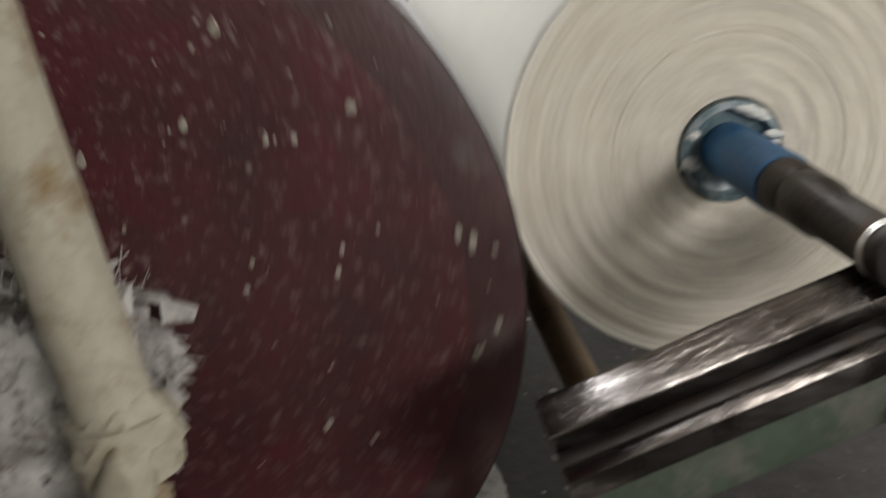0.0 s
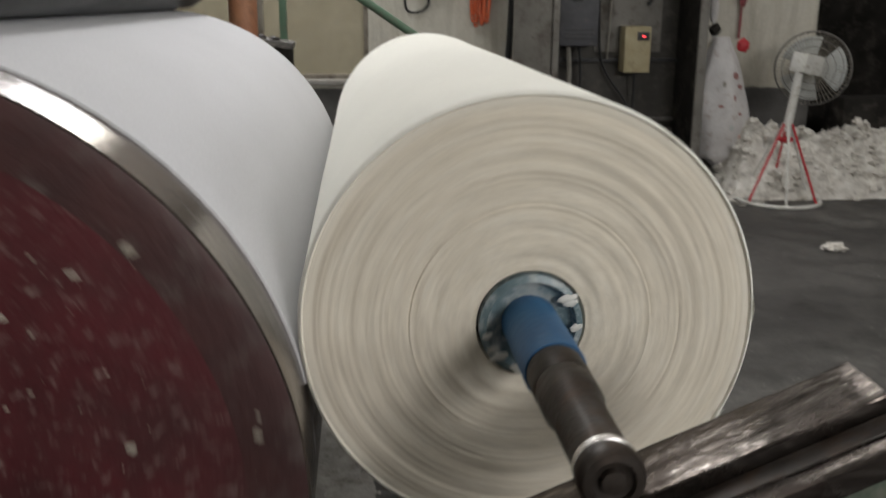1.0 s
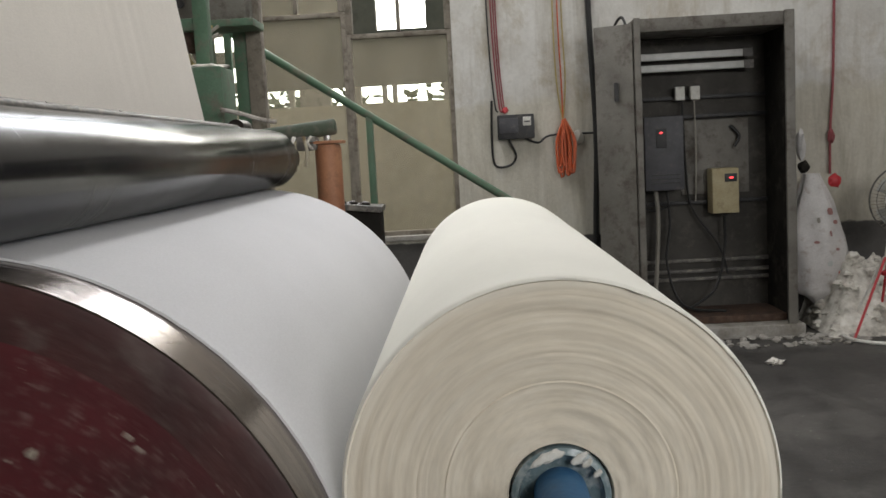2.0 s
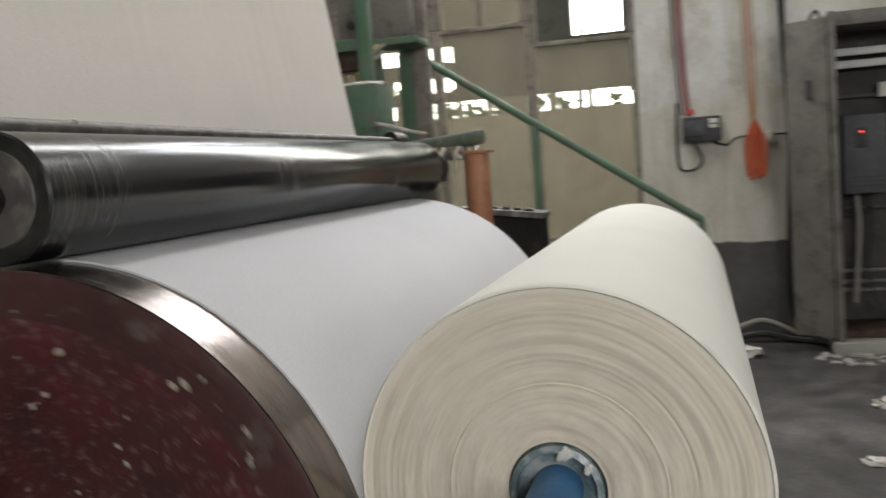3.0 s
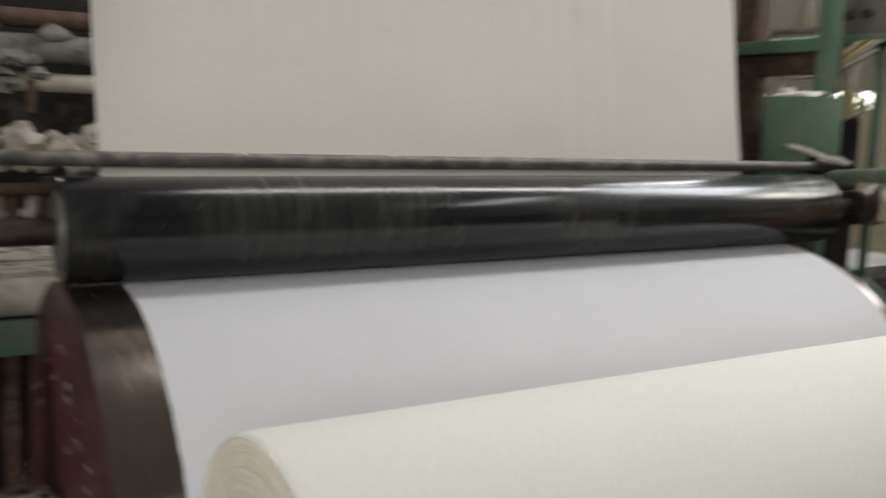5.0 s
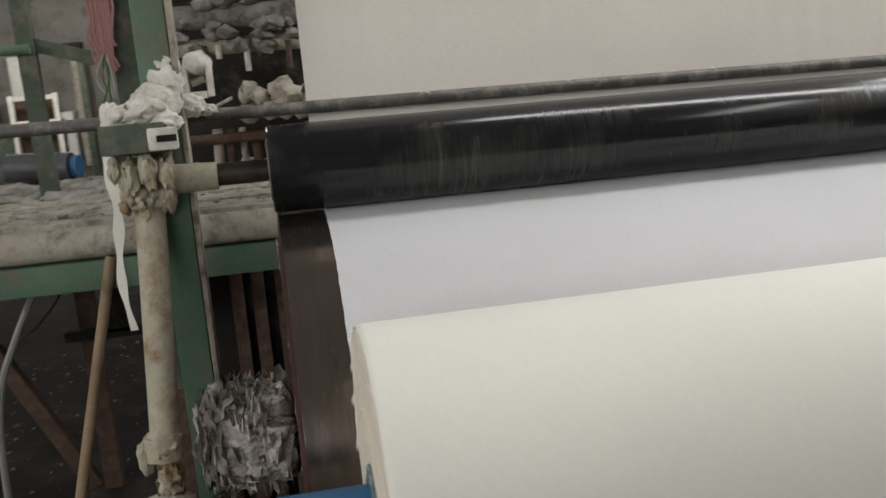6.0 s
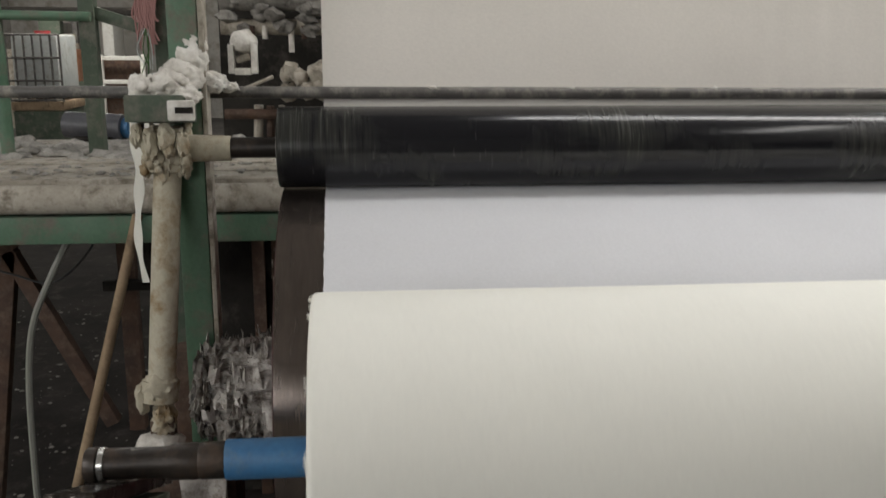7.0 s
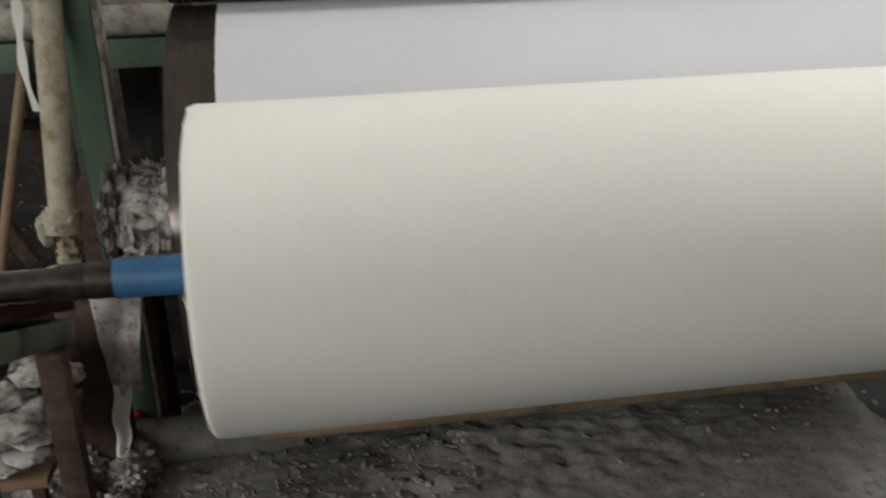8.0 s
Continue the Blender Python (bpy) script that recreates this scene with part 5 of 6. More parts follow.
def far_side():
    h = thing("green_hopper", (-0.25, 2.42, 1.0), "green painted steel box with a white dusty rim", "box")
    part("body", box(-0.34, -0.17, 2.30, 2.52, 1.36, 1.80, 0.008), "green", h)
    part("rim_dust", lump((-0.26, 2.41, 1.80), 0.09, 0.4, 2.2, (0.95, 1.15, 0.22), 3), "pulp", h, "white dust on the rim")
    part("stand", box(-0.31, -0.20, 2.34, 2.48, 0.0, 1.36, 0.008), "dark", h)
    g = thing("green_post", (-0.30, 2.5, 0), "tall green steel post", "post")
    part("shaft", box(-0.335, -0.275, 2.56, 2.62, 0.0, 3.4, 0.006), "green", g)
    part("brace", plank((-0.30, 2.6, 2.0), (-1.5, 2.7, 2.02), 0.05, 0.05), "green", g)
    g2 = thing("green_post", (-0.24, 3.2, 0), "green and brown frame post with cables", "post")
    part("shaft", box(-0.325, -0.265, 3.17, 3.23, 0.0, 3.2, 0.006), "green", g2)
    part("flange", box(-0.262, -0.19, 3.16, 3.24, 0.0, 3.2, 0.006), "frame", g2, "brown weathered plank")
    k = thing("control_box", (-0.40, 3.0, 2.04), "grey control box with two black buttons", "control box")
    part("case", box(-0.57, -0.21, 2.97, 3.13, 2.07, 2.32, 0.012), "cab", k)
    part("shelf", box(-0.60, -0.17, 2.93, 3.16, 2.035, 2.068, 0.004), "green", k, "green bracket shelf")
    for x in (-0.50, -0.42):
        part("button", bar((x, 2.972, 2.15), (x, 2.95, 2.15), 0.020, 16), "black", k, "black push button")
    part("prop", bar((-0.40, 3.05, 2.04), (-0.40, 3.05, 0.0), 0.02), "green", k)
    m = thing("dark_gearbox", (-0.55, 2.9, 0), "grimy dark gearbox beside the drum", "gearbox")
    part("body", box(-1.2, -0.42, 2.75, 3.0, 0.0, 1.75, 0.03), "near_black", m)
    part("post", box(-0.80, -0.70, 2.65, 2.74, 0.0, 2.4, 0.006), "rust", m)
    part("frame_beam", box(-1.6, -0.35, 2.66, 2.74, 1.90, 2.02, 0.006), "rust", m)
    part("pulp_crust", lump((-0.55, 2.7, 1.62), 0.08, 0.5, 2.2, (1, 1, 0.7), 2), "pulp", m, "pulp crust")
    part("grease_cup", lump((-0.60, 2.72, 1.80), 0.06, 0.5, 2.0, (1, 1, 1), 2), "pulp", m)
    rng = random.Random(14)
    c = thing("loose_cables", (-0.45, 2.85, 1.8), "tangle of pale cables hanging by the frame", "cable")
    for i in range(6):
        a = rng.uniform(-0.06, 0.06)
        part("cable", cord([(-0.36 + a, 2.95, 2.06), (-0.48 + a, 2.86, 1.92), (-0.42 + a * 2, 2.86, 1.78), (-0.50 + a, 2.84, 1.66 + a), (-0.60 + a, 2.8, 1.62)], 0.008, 6), "yellowwire" if i % 3 else "greywire", c)
    part("cross_cable", cord([(-0.85, 2.8, 1.98), (-0.65, 2.82, 1.90), (-0.45, 2.84, 1.92), (-0.32, 2.9, 2.0)], 0.010, 6), "greywire", c)
    t = thing("grey_bin", (0.0, 3.5, 0), "grey steel box full of scrap fittings by the stair", "box")
    part("body", box(-0.13, 0.30, 3.42, 3.60, 0.95, 1.16, 0.008), "near_black", t)
    part("lid", plank((-0.14, 3.50, 1.205), (0.31, 3.50, 1.15), 0.22, 0.03), "rodsteel", t, "dusty tilted lid")
    for i in range(5):
        part("fitting", lump((-0.02 + 0.06 * i, 3.46, 1.205 - 0.006 * i), 0.02, 0.5, 2.0, (1.3, 0.8, 0.7), 2), "dark", t)
    part("stand", box(-0.08, 0.25, 3.45, 3.57, 0.6, 0.95, 0.008), "near_black", t)
    part("stand_base", box(-0.1, 0.27, 3.44, 3.58, 0.0, 0.6, 0.008), "near_black", t)
    d = thing("waste_rag", (0.05, 2.2, 1.6), "torn pulp-soaked rag on the rider roll's end", "rag")
    part("cloth", cord([(-0.16, 2.22, 1.63), (-0.10, 2.24, 1.615), (-0.03, 2.27, 1.59), (0.03, 2.30, 1.575)], 0.009, 7), "shred", d)


# ---- the near side: frame, deck, dryer and what hangs there ----
def near_frame():
    rng = random.Random(17)
    g = thing("frame_post", (-0.05, -0.35, 0), "green steel frame post caked with dust", "post")
    part("channel", box(-0.09, -0.01, -0.388, -0.312, 0.0, 2.9, 0.004), "green", g)
    part("pale_edge", box(-0.075, -0.01, -0.310, -0.297, 0.0, 2.9, 0.003), "deck", g, "pale dusty edge strip")
    part("footing", box(-0.2, -0.012, -0.45, -0.27, 0.0, 0.84, 0.02), "rust", g, "dark footing block")
    g2 = thing("frame_post", (-0.40, -0.46, 0), "brown-green frame post behind the column", "post")
    part("channel", box(-0.44, -0.36, -0.492, -0.424, 0.0, 2.9, 0.004), "oldgreen", g2)

    lumps = bmesh.new()
    for x, y, z, r, k in ((0.05, -0.385, 1.585, 0.062, 0.7), (-0.01, -0.36, 1.61, 0.058, 0.8), (-0.03, -0.335, 1.655, 0.044, 1.0), (-0.04, -0.325, 1.70, 0.033, 1.0), (-0.05, -0.32, 1.735, 0.021, 0.9),
                          (0.07, -0.435, 1.585, 0.038, 0.9), (0.065, -0.455, 1.60, 0.022, 1.2), (-0.06, -0.29, 1.60, 0.040, 0.7), (-0.10, -0.25, 1.585, 0.026, 0.6), (0.09, -0.33, 1.572, 0.036, 0.6)):
        lump((x, y, z), r, 0.30, 1.9, (1, 1, k), 4, lumps)
    for i in range(14):
        lump((rng.gauss(0.05, 0.03), rng.gauss(-0.375, 0.035), rng.gauss(1.59, 0.014)), rng.uniform(0.010, 0.02), 0.3, 1.8, (1, 1, 0.8), 3, lumps)
    solid("pulp_heap", lumps, "pulp", "thick heap of dried pulp on the lever arm", "pulp heap", "stuff", "", 60)
    drips = bmesh.new()
    for y, z, r in ((-0.455, 1.475, 0.017), (-0.425, 1.455, 0.022), (-0.385, 1.465, 0.025), (-0.345, 1.452, 0.018)):
        lump((0.10, y, z), r, 0.4, 2.0, (1, 0.9, 1.8), 3, drips)
    solid("pulp_drips", drips, "cream", "yellowed pulp drips hanging under the lever", "pulp drip", "stuff")

    def strip(u, v):
        z = 1.50 - 0.43 * u
        return (-0.005 + 0.010 * math.sin(u * 9), -0.487 + (v - 0.5) * (0.020 + 0.016 * math.sin(u * 11) ** 2) * (1 - 0.5 * u) + 0.008 * math.sin(u * 7), z)
    solid("hanging_strip", sheet(strip, 40, 4, 0.002), "paper", "torn white tissue strip hanging from the lever", "paper strip")
    rag = thing("pink_rag", (-0.33, -0.50, 1.93), "faded pink frayed rag hanging on the frame", "rag")
    for i in range(38):
        y, zl = -0.50 + rng.gauss(0, 0.016), 1.66 + rng.uniform(0, 0.13)
        part("strand", cord([(-0.33 + rng.uniform(-0.01, 0.01), y, 1.93), (-0.335, y + rng.gauss(0, 0.006), 1.86), (-0.33, y + rng.gauss(0, 0.007), 1.78), (-0.335, y + rng.gauss(0, 0.009), zl)], rng.uniform(0.0015, 0.004), 6, 4), "pink", rag)
    for i in range(9):
        y = -0.505 + rng.gauss(0, 0.008)
        part("pale_thread", cord([(-0.33, y, 1.74), (-0.33, y + rng.gauss(0, 0.012), 1.68), (-0.33, y + rng.gauss(0, 0.014), 1.60 + rng.uniform(0, 0.05))], rng.uniform(0.001, 0.0025), 5, 4), ("tank", "hose", "leaf")[i % 3], rag, "pale green and grey thread")

    p = thing("leaning_pole", (0.2, -0.5, 0), "pale wooden pole leaning beside the column", "pole")
    part("stick", bar((0.0, -0.845, 0.0), (-0.36, -0.575, 1.19), 0.016, 12), "wood", p)
    h = thing("water_hose", (-0.2, -0.8, 0.5), "clear plastic hose hanging from the deck", "hose")
    part("tube", cord([(-0.5, -0.79, 1.14), (-0.5, -0.83, 1.08), (-0.5, -0.90, 0.95), (-0.5, -0.965, 0.80), (-0.5, -0.995, 0.60), (-0.5, -1.005, 0.3), (-0.48, -1.0, 0.02)], 0.011, 8), "hose", h)
    t = thing("drip_cable", (-0.5, -0.7, 1.0), "thin black cable slung below the deck", "cable")
    part("wire", cord([(-0.6, -0.75, 1.13), (-0.6, -0.80, 1.02), (-0.6, -0.92, 0.92), (-0.6, -1.05, 0.95), (-0.6, -1.2, 1.0)], 0.004, 6), "cable", t)

    d = thing("machine_deck", (-1.0, -1.2, 0), "dusty timber deck on a green steel beam", "platform")
    part("front_beam", box(-0.42, -0.36, -2.6, 0.02, 1.10, 1.185, 0.006), "green", d, "green front beam")
    part("edge_pipe", bar((-0.38, -2.6, 1.235), (-0.38, 0.05, 1.235), 0.045, 18), "deck", d, "pulp-caked edge pipe")
    for i in range(7):
        x = -0.44 - 0.17 * i
        part("board", box(x - 0.165, x, -2.6, 0.0, 1.255, 1.285 + 0.004 * (i % 3), 0.004), "deck", d)
    for x, y in ((-0.5, -2.4), (-1.5, -2.4), (-1.5, -0.9)):
        part("leg", box(x - 0.035, x + 0.035, y - 0.035, y + 0.035, 0.0, 1.25, 0.005), "rust", d)
    part("brace", plank((-0.75, -1.12, 1.02), (-0.75, -0.80, 0.35), 0.05, 0.05, side=(1, 0, 0)), "rust", d, "rusty brace")
    part("brace", plank((-0.75, -1.15, 1.0), (-0.75, -0.88, 1.14), 0.06, 0.05, side=(1, 0, 0)), "rust", d, "rusty brace")
    part("brace", plank((-0.75, -1.10, 1.0), (-0.75, -1.25, 0.0), 0.05, 0.05, side=(1, 0, 0)), "rust", d, "rusty brace")
    part("cross_foot", plank((-1.3, -0.75, 1.22), (-1.3, -0.75, 0.72), 0.09, 0.05), "near_black", d)
    part("cross_foot", plank((-1.3, -0.95, 0.72), (-1.3, -0.60, 0.72), 0.05, 0.04, side=(1, 0, 0)), "near_black", d)
    bits = bmesh.new()
    for i in range(420):
        y, x = rng.uniform(-2.2, 0.0), rng.gauss(-1.15, 0.17)
        lump((x, y, 1.292), rng.uniform(0.006, 0.03) + 0.02 * rng.random() ** 6, 0.55, 2.4, (1, 1.5, 0.7), 2, bits, 1.288)
    for i in range(260):
        lump((rng.uniform(-0.85, -0.46), rng.uniform(-2.2, -0.05), 1.291), 0.003 + 0.009 * rng.random() ** 2, 0.5, 2.2, (1, 1.6, 0.6), 1, bits, 1.287)
    solid("deck_pulp", bits, "drift", "ridge of grey pulp scraps along the deck", "pulp heap", "stuff", smooth=60)
    mo = thing("pump_motor", (-1.5, -1.0, 1.3), "dark teal pump motor on the deck", "motor")
    part("body", bar((-1.5, -1.10, 1.36), (-1.45, -0.86, 1.35), 0.055, 20), "slate", mo)
    part("end_bell", bar((-1.46, -0.87, 1.35), (-1.45, -0.83, 1.35), 0.042, 20), "blue", mo)
    part("foot", box(-1.56, -1.40, -1.06, -0.90, 1.285, 1.315, 0.004), "near_black", mo)

    dr = thing("dryer_hood", (-2.2, 1.0, 0), "dryer hood caked with pulp, its dark void painted black", "dryer")
    # black box whose colour stands in for the unlit void
    part("shell", box(-4.2, -1.75, -0.50, 2.6, 0.0, 3.6, 0.02), "near_black", dr)
    part("lower_panel", box(-0.9, -0.86, -0.43, 1.9, 0.0, 1.09, 0.004), "near_black", dr, "near-black lower panel")
    for y in (-0.27, -0.20, -0.12, -0.05):
        part("slat", box(-0.855, -0.82, y - 0.022, y + 0.022, 0.0, 1.05 - 0.3 * abs(y + 0.15), 0.006), "rust", dr, "dark timber slat")
    for z, r, m in ((1.755, 0.03, "deck"), (1.86, 0.045, "dust"), (1.95, 0.03, "rust"), (1.42, 0.02, "rust")):
        part("cross_pipe", bar((-1.25, -0.42, z), (-1.25, 2.4, z), r, 14), m, dr, "pulp-coated cross pipe")
    for i in range(12):
        y = -0.30 + 0.05 * i
        part("stub", bar((-1.3, y, 1.30), (-1.3, y + rng.uniform(-0.01, 0.01), 1.42 + rng.uniform(-0.03, 0.05)), rng.uniform(0.012, 0.022), 10), "rust" if i % 2 else "deck", dr)
    for i in range(7):
        y = -0.30 + 0.05 * i
        part("hanger", bar((-1.22, y, 1.76), (-1.22, y, 1.66 + 0.05 * (i % 3)), 0.011, 8), "pulp" if i % 2 else "rust", dr)
    crust = bmesh.new()
    for i in range(34):
        lump((-1.2 + rng.uniform(-0.03, 0.03), rng.uniform(-0.22, 0.25), rng.uniform(1.50, 1.60)), rng.uniform(0.025, 0.045), 0.55, 2.4, (1, 1, 1), 2, crust)
    tagged(part("crust", crust, "deck", dr, "lumpy grey pulp crust", 60), kind="stuff")
    top = bmesh.new()
    for i in range(20):
        lump((-1.22, rng.uniform(-0.42, 0.1), rng.uniform(1.74, 1.92)), rng.uniform(0.02, 0.045), 0.6, 2.4, (1, 1.2, 0.8), 2, top)
    tagged(part("upper_crust", top, "dust", dr, "white pulp crust", 60), kind="stuff")
    part("sag_wire", cord([(-1.15, -0.46, 1.505), (-1.15, -0.36, 1.515), (-1.15, -0.22, 1.57)], 0.007, 6), "deck", dr)
    lp = thing("bulkhead_lamp", (-1.2, -0.33, 1.65), "pulp-coated white bulkhead lamp housing", "lamp")
    part("hood", lump((-1.2, -0.333, 1.70), 0.052, 0.25, 1.5, (0.8, 0.95, 0.85), 3), "pulp", lp)
    for y in (-0.378, -0.292):
        part("side_bar", box(-1.23, -1.17, y - 0.011, y + 0.011, 1.58, 1.69, 0.004), "pulp", lp)
    part("bottom_bar", box(-1.23, -1.17, -0.366, -0.304, 1.575, 1.60, 0.004), "pulp", lp)
    part("bulb", bar((-1.2, -0.36, 1.63), (-1.2, -0.31, 1.645), 0.014, 10), "deck", lp)

    gr = thing("green_pipe_frame", (-1.0, -1.1, 1.3), "green pipe guard rail at the end of the deck", "railing")
    part("upright", bar((-1.0, -1.165, 1.285), (-1.0, -1.165, 2.6), 0.024, 14), "green", gr)
    part("top_pipe", bar((-1.0, -1.9, 1.80), (-1.0, -0.84, 1.785), 0.017, 12), "green", gr)
    part("mid_post", plank((-1.05, -0.86, 1.285), (-1.05, -0.86, 2.5), 0.055, 0.06), "oldgreen", gr)
    part("strut", plank((-1.05, -0.84, 1.80), (-1.05, -0.52, 1.70), 0.03, 0.045, side=(1, 0, 0)), "oldgreen", gr)


def far_hall():
    """Things at the far west end of the hall."""
    k = thing("bulk_tank", (-10.3, -4.09, 0.75), "white plastic bulk tank in a steel cage on a pallet", "tank")
    x0, x1, y0, y1, zb, zt = -11.3, -10.3, -4.43, -3.75, 0.75, 1.74
    part("vessel", box(x0 + 0.05, x1 - 0.05, y0 + 0.04, y1 - 0.04, zb + 0.16, zt, 0.06), "tank", k)
    part("cap", bar((-10.5, y0 + 0.62 * (y1 - y0), zt - 0.03), (-10.5, y0 + 0.62 * (y1 - y0), zt + 0.05), 0.10, 16), "red", k, "red screw cap")
    for i in range(7):
        y = y0 + (y1 - y0) * i / 6
        part("cage_bar", bar((x1, y, zb + 0.12), (x1, y, zt), 0.014, 8), "rodsteel", k)
    for z in (zb + 0.14, zb + (zt - zb) * 0.4, zb + (zt - zb) * 0.7, zt):
        part("cage_rail", bar((x1 + 0.01, y0, z), (x1 + 0.01, y1, z), 0.014, 8), "rodsteel", k)
    part("pallet", box(x0, x1, y0, y1, zb, zb + 0.12, 0.02), "wood", k)
    solid("pallet_stand", box(x0, x1, y0 + 0.02, y1 - 0.02, 0.0, zb - 0.003, 0.02), "oldgreen", "grey-green steel stand under the bulk tank", "stand")
    for i, (ya, yb, z0, z1, m, lab, cat) in enumerate((
            (-4.90, -4.66, 0.0, 1.5, "copper", "rusty orange steel drum stand", "stand"),
            (-4.72, -4.30, 0.55, 0.95, "oldgreen", "grey-green sheet steel machine guard", "guard"),
            (-4.18, -3.60, 0.50, 0.95, "oldgreen", "grey-green sheet steel machine guard", "guard"),
            (-5.35, -4.80, 1.45, 1.60, "deck", "pale sack stacked on a dark stand", "sack"),
            (-5.25, -4.85, 1.62, 1.76, "deck", "pale sack stacked on a dark stand", "sack"),
            (-5.15, -4.90, 1.78, 1.95, "rodsteel", "grey sack stacked on a dark stand", "sack"),
            (-4.05, -3.55, 0.0, 0.40, "white", "pale crate by the machine", "crate"))):
        solid(cat, box(-15.0 if z0 else -14.6, -14.2, ya, yb, 0.0 if z0 < 1 else z0, z1, 0.03), m, lab, cat)
    solid("sack_table", box(-15.1, -14.95, -5.5, -4.7, 0.0, 1.45, 0.02), "near_black", "dark support under the stacked sacks", "stand")
    r = thing("white_rack", (-14, -3.85, 0), "pale steel rack frame", "rack")
    for y in (-4.2, -3.5):
        part("upright", box(-14.05, -13.97, y - 0.04, y + 0.04, 0.0, 1.42, 0.01), "white", r)
    for z in (0.96, 1.36):
        part("cross_bar", box(-14.05, -13.97, -4.16, -3.54, z - 0.035, z + 0.035, 0.01), "white", r)
    part("panel", box(-14.3, -14.2, -4.2, -3.5, 0.0, 1.34, 0.01), "rust", r, "dark rusty panel")
    rng = random.Random(40)
    for i in range(9):
        y = -6.4 + 0.36 * i
        h = rng.uniform(0.8, 2.3)
        solid("stored_bale", box(-16.6, -15.8, y, y + rng.uniform(0.2, 0.34), 0.0, h, 0.03), rng.choice(["deck", "rodsteel", "near_black", "wood", "white"]), "stacked bale at the end of the hall", "bale", "", "bales at the end of the hall")
    be = thing("overhead_beam", (-12, -4.5, 2.2), "dark steel beam across the end of the hall", "beam")
    part("web_plate", box(-12.1, -11.9, -6.5, -2.6, 2.02, 2.14, 0.01), "near_black", be)
    part("post", box(-12.1, -11.9, -4.5, -4.2, 0.0, 2.02, 0.01), "oldgreen", be)
    part("end_post", box(-12.1, -11.9, -2.7, -2.6, 0.0, 2.02, 0.01), "oldgreen", be)


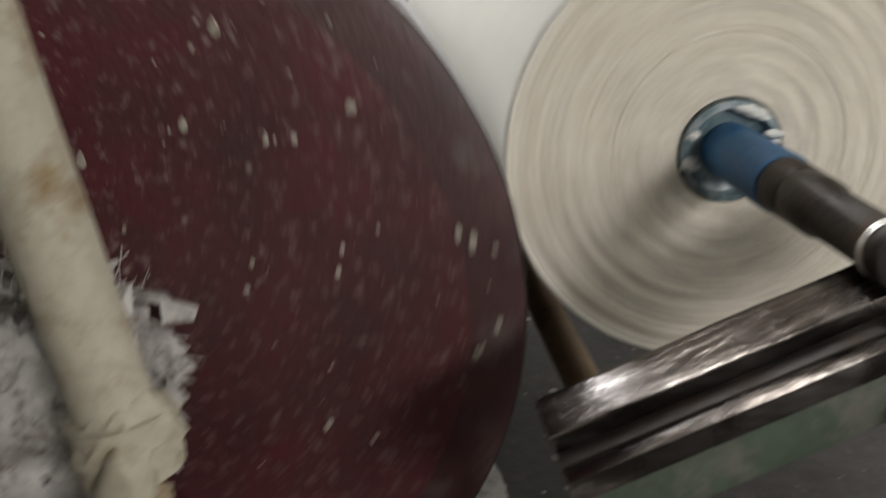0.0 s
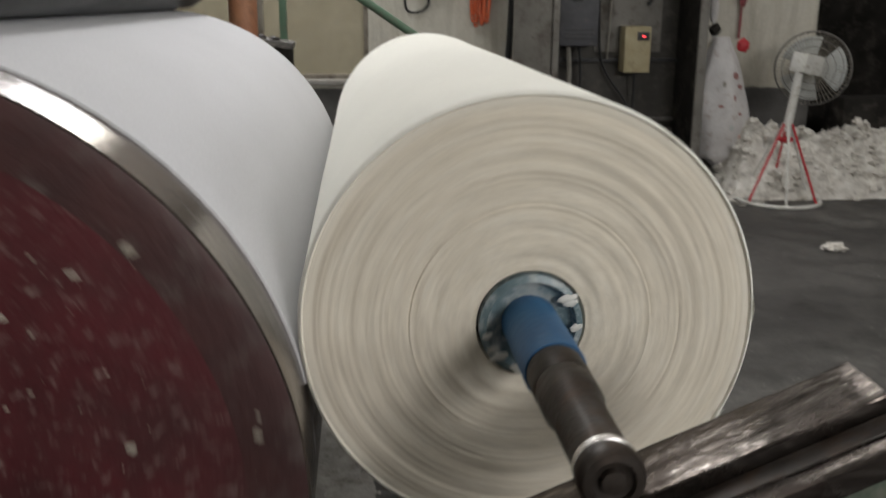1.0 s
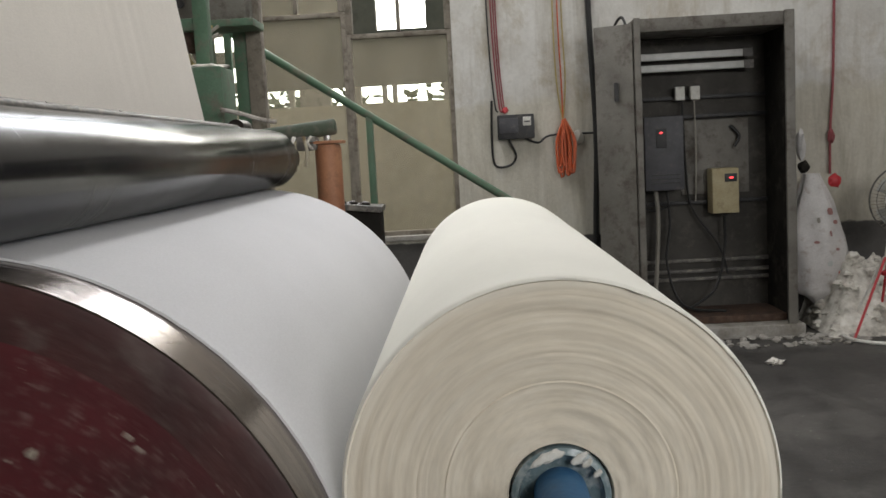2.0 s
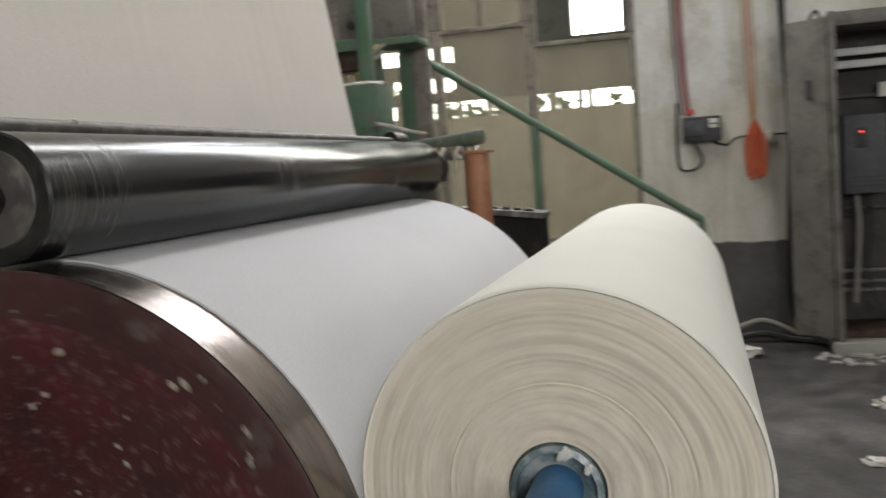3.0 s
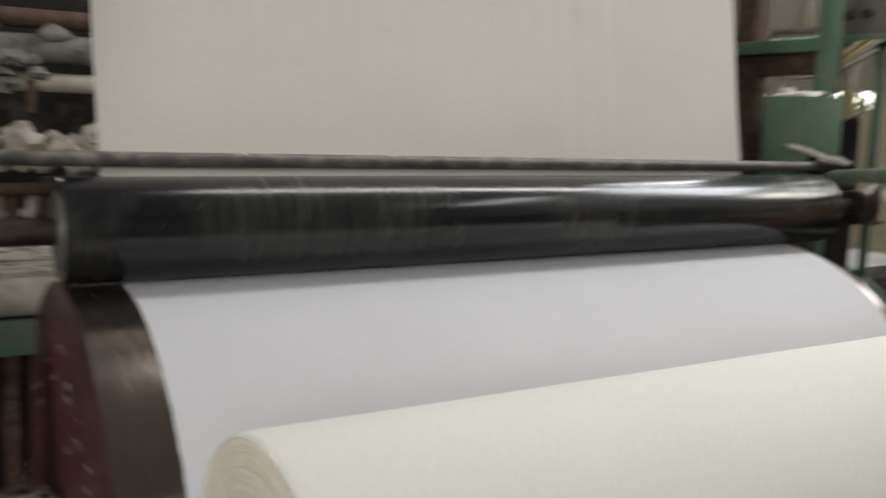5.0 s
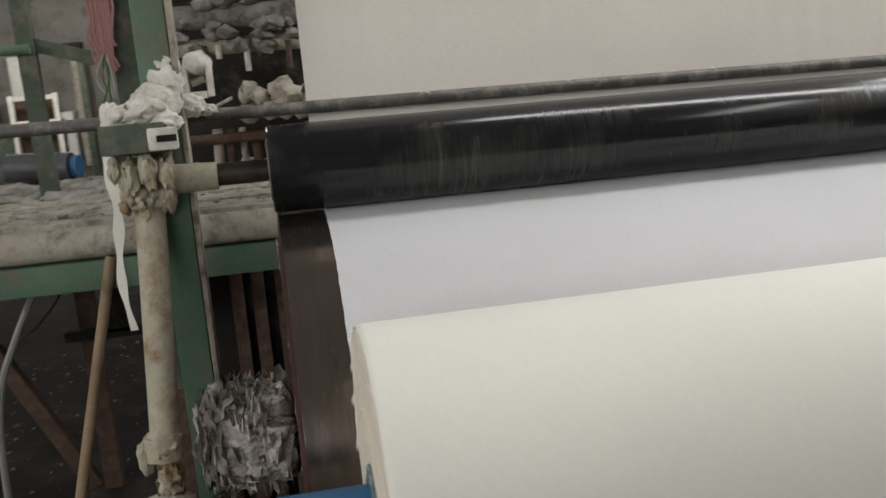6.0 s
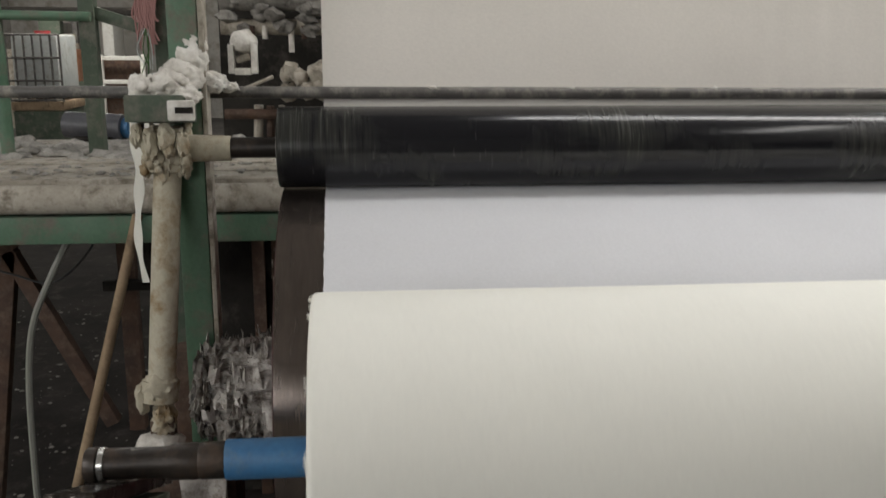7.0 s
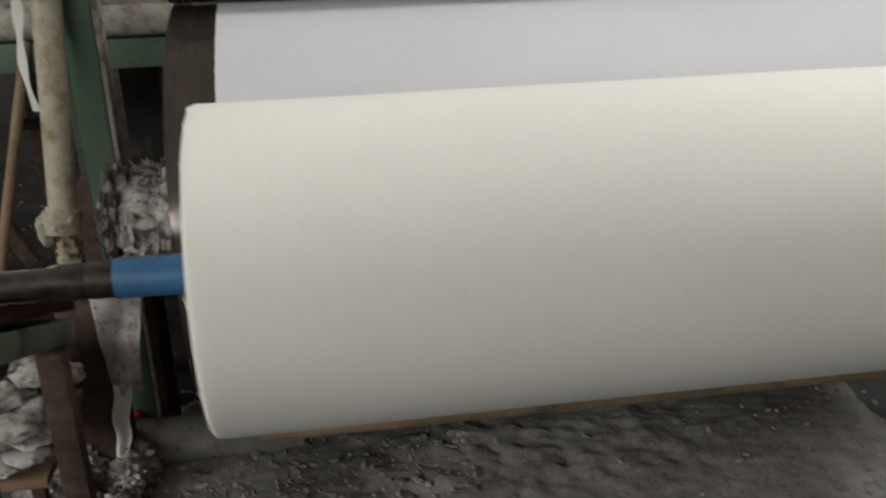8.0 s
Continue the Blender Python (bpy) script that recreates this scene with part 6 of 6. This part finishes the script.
def under_reel():
    rng = random.Random(50)
    p = thing("tan_pipe", (0.72, 1.0, 0.49), "tan pipe lying along the frame below the reel", "pipe")
    part("tube", bar((0.72, 0.05, 0.515), (0.72, 2.2, 0.512), 0.032, 16), "wood", p)
    for y in (1.72, 2.12):
        part("bracket", box(0.69, 0.75, y - 0.02, y + 0.02, 0.0, 0.485, 0.004), "dark", p)
    s = thing("dusty_core_tube", (0.05, -0.25, 0.06), "dusty cardboard core tube lying on the floor", "tube")
    part("tube", lathe([(0.05, -0.45), (0.068, -0.448), (0.07, -0.44), (0.07, 0.12), (0.05, 0.125), (0.05, -0.40)], 0.05, 0.071, 28, False), "drift", s)
    j = bmesh.new()
    for i in range(60):
        lump((rng.uniform(0.30, 0.62), rng.uniform(-0.72, -0.44), 0.42 + 0.14 * rng.random() ** 2), rng.uniform(0.02, 0.055), 0.42, 2.0, (1.3, 1.3, 0.45), 3, j, 0.402)
    for i in range(46):
        y = rng.uniform(-0.74, -0.44)
        lump((rng.uniform(0.30, 0.55), y, rng.uniform(0.46, 0.60)), rng.uniform(0.02, 0.05), 0.42, 2.0, (1.2, 1.2, 0.5), 3, j, 0.402)
    solid("pulp_junk", j, "shred", "torn pulp rags caught on a shelf below the rail", "waste", "stuff", smooth=60)
    sh = thing("low_shelf", (0.5, -0.5, 0.25), "rough timber shelf below the rail full of pulp", "shelf")
    part("board", box(0.27, 0.66, -0.76, -0.425, 0.375, 0.40, 0.006), "wood", sh)
    for x, y in ((0.30, -0.72), (0.62, -0.72), (0.30, -0.46), (0.62, -0.46)):
        part("leg", box(x - 0.015, x + 0.015, y - 0.015, y + 0.015, 0.0, 0.375, 0.004), "rust", sh)
    r = bmesh.new()
    for i in range(46):
        lump((rng.uniform(-0.12, 0.34), rng.uniform(-0.62, -0.34), rng.uniform(0.02, 0.12)), rng.uniform(0.03, 0.07), 0.6, 2.6, (1, 1, 0.8), 4, r, 0.001)
    solid("floor_rags", r, "shred", "crumpled grey paper rags on the floor by the drum", "waste", "stuff", smooth=60)
    rr = bmesh.new()
    for k in range(5):
        lump((-0.16 + 0.035 * k, -0.45 + 0.02 * k, 0.13), 0.034, 0.5, 2.2, (1.1, 0.8, 0.6), 3, rr)
    solid("red_rag", rr, "red", "crumpled red rag among the grey paper rags", "rag", "", "", 60)
    deb = bmesh.new()
    for k in range(900):
        lump((-0.2 - 3.4 * rng.random() ** 1.3, rng.uniform(-2.3, -0.45), 0.005), 0.002 + 0.010 * rng.random() ** 4, 0.6, 2.2, (1, 1.2, 0.6), 1, deb, 0.0045)
    solid("floor_debris", deb, "dust", "scattered grey crumbs on the dark floor under the deck", "debris", "stuff")
    w = thing("hand_wheel", (0.93, -0.444, 0.82), "dark iron hand wheel on a green stem", "hand wheel")
    rim = [(0.93 + 0.08 * math.cos(a), -0.444 + 0.08 * math.sin(a), 0.825) for a in [6.2832 * i / 24 for i in range(25)]]
    part("rim", cord(rim, 0.010, 8, 2), "dark", w)
    for i in range(4):
        a = 1.5708 * i + 0.4
        part("spoke", bar((0.93, -0.444, 0.812), (0.93 + 0.078 * math.cos(a), -0.444 + 0.078 * math.sin(a), 0.825), 0.007, 8), "cream", w)
    part("hub", bar((0.93, -0.444, 0.80), (0.93, -0.444, 0.84), 0.02, 14), "cream", w)
    part("stem", bar((0.93, -0.444, 0.0), (0.93, -0.444, 0.80), 0.026, 16), "green", w, "green painted stem")

    def drape(u, v):
        wide = 0.125 - 0.05 * u
        y = -0.325 - 0.006 * u + wide * (v - 0.5) + 0.008 * noise.noise((u * 3, v * 3, 1.0))
        x = 0.21 + 0.010 * math.sin(u * 5 + v * 5) - 0.02 * (1 - u) ** 3
        return (x, y, 0.645 - 0.30 * u - 0.03 * v * (1 - u) - 0.02 * math.sin(v * 7) * u)
    solid("draped_tissue", sheet(drape, 30, 14, 0.002), "shred", "grey tissue scrap draped below the column", "paper scrap", "", "", 60)

    def tail(u, v):
        z = 0.36 - 0.352 * u
        return (0.20 + 0.012 * math.sin(u * 6) + 0.006 * math.sin(v * 6), -0.345 - 0.045 * u + 0.048 * (v - 0.5) * (1 - 0.75 * u ** 2) + 0.004 * math.sin(u * 17), z)
    solid("tissue_tail", sheet(tail, 24, 10, 0.002), "paper", "bright white tissue tail hanging to the floor", "paper strip", "", "", 60)


open_cabinet()
wall_boxes()
sack()
fan()
waste_pile()
litter()
stair()
far_side()
near_frame()
far_hall()
under_reel()


# ---- what turns ----
def motions():
    steps = [i * 0.1 for i in range(81)]
    walk(the_drum, [(t, pose(0, 0, DRUM_Z, 0, 108.0 * t, 0)) for t in steps])
    walk(the_reel, [(t, pose(ROLL_X, 0, ROLL_Z, 0, -200.0 * t, 0)) for t in steps])
    walk(the_rider, [(t, pose(RIDER_X, 0, RIDER_Z, 0, -641.0 * t, 0)) for t in steps])


motions()
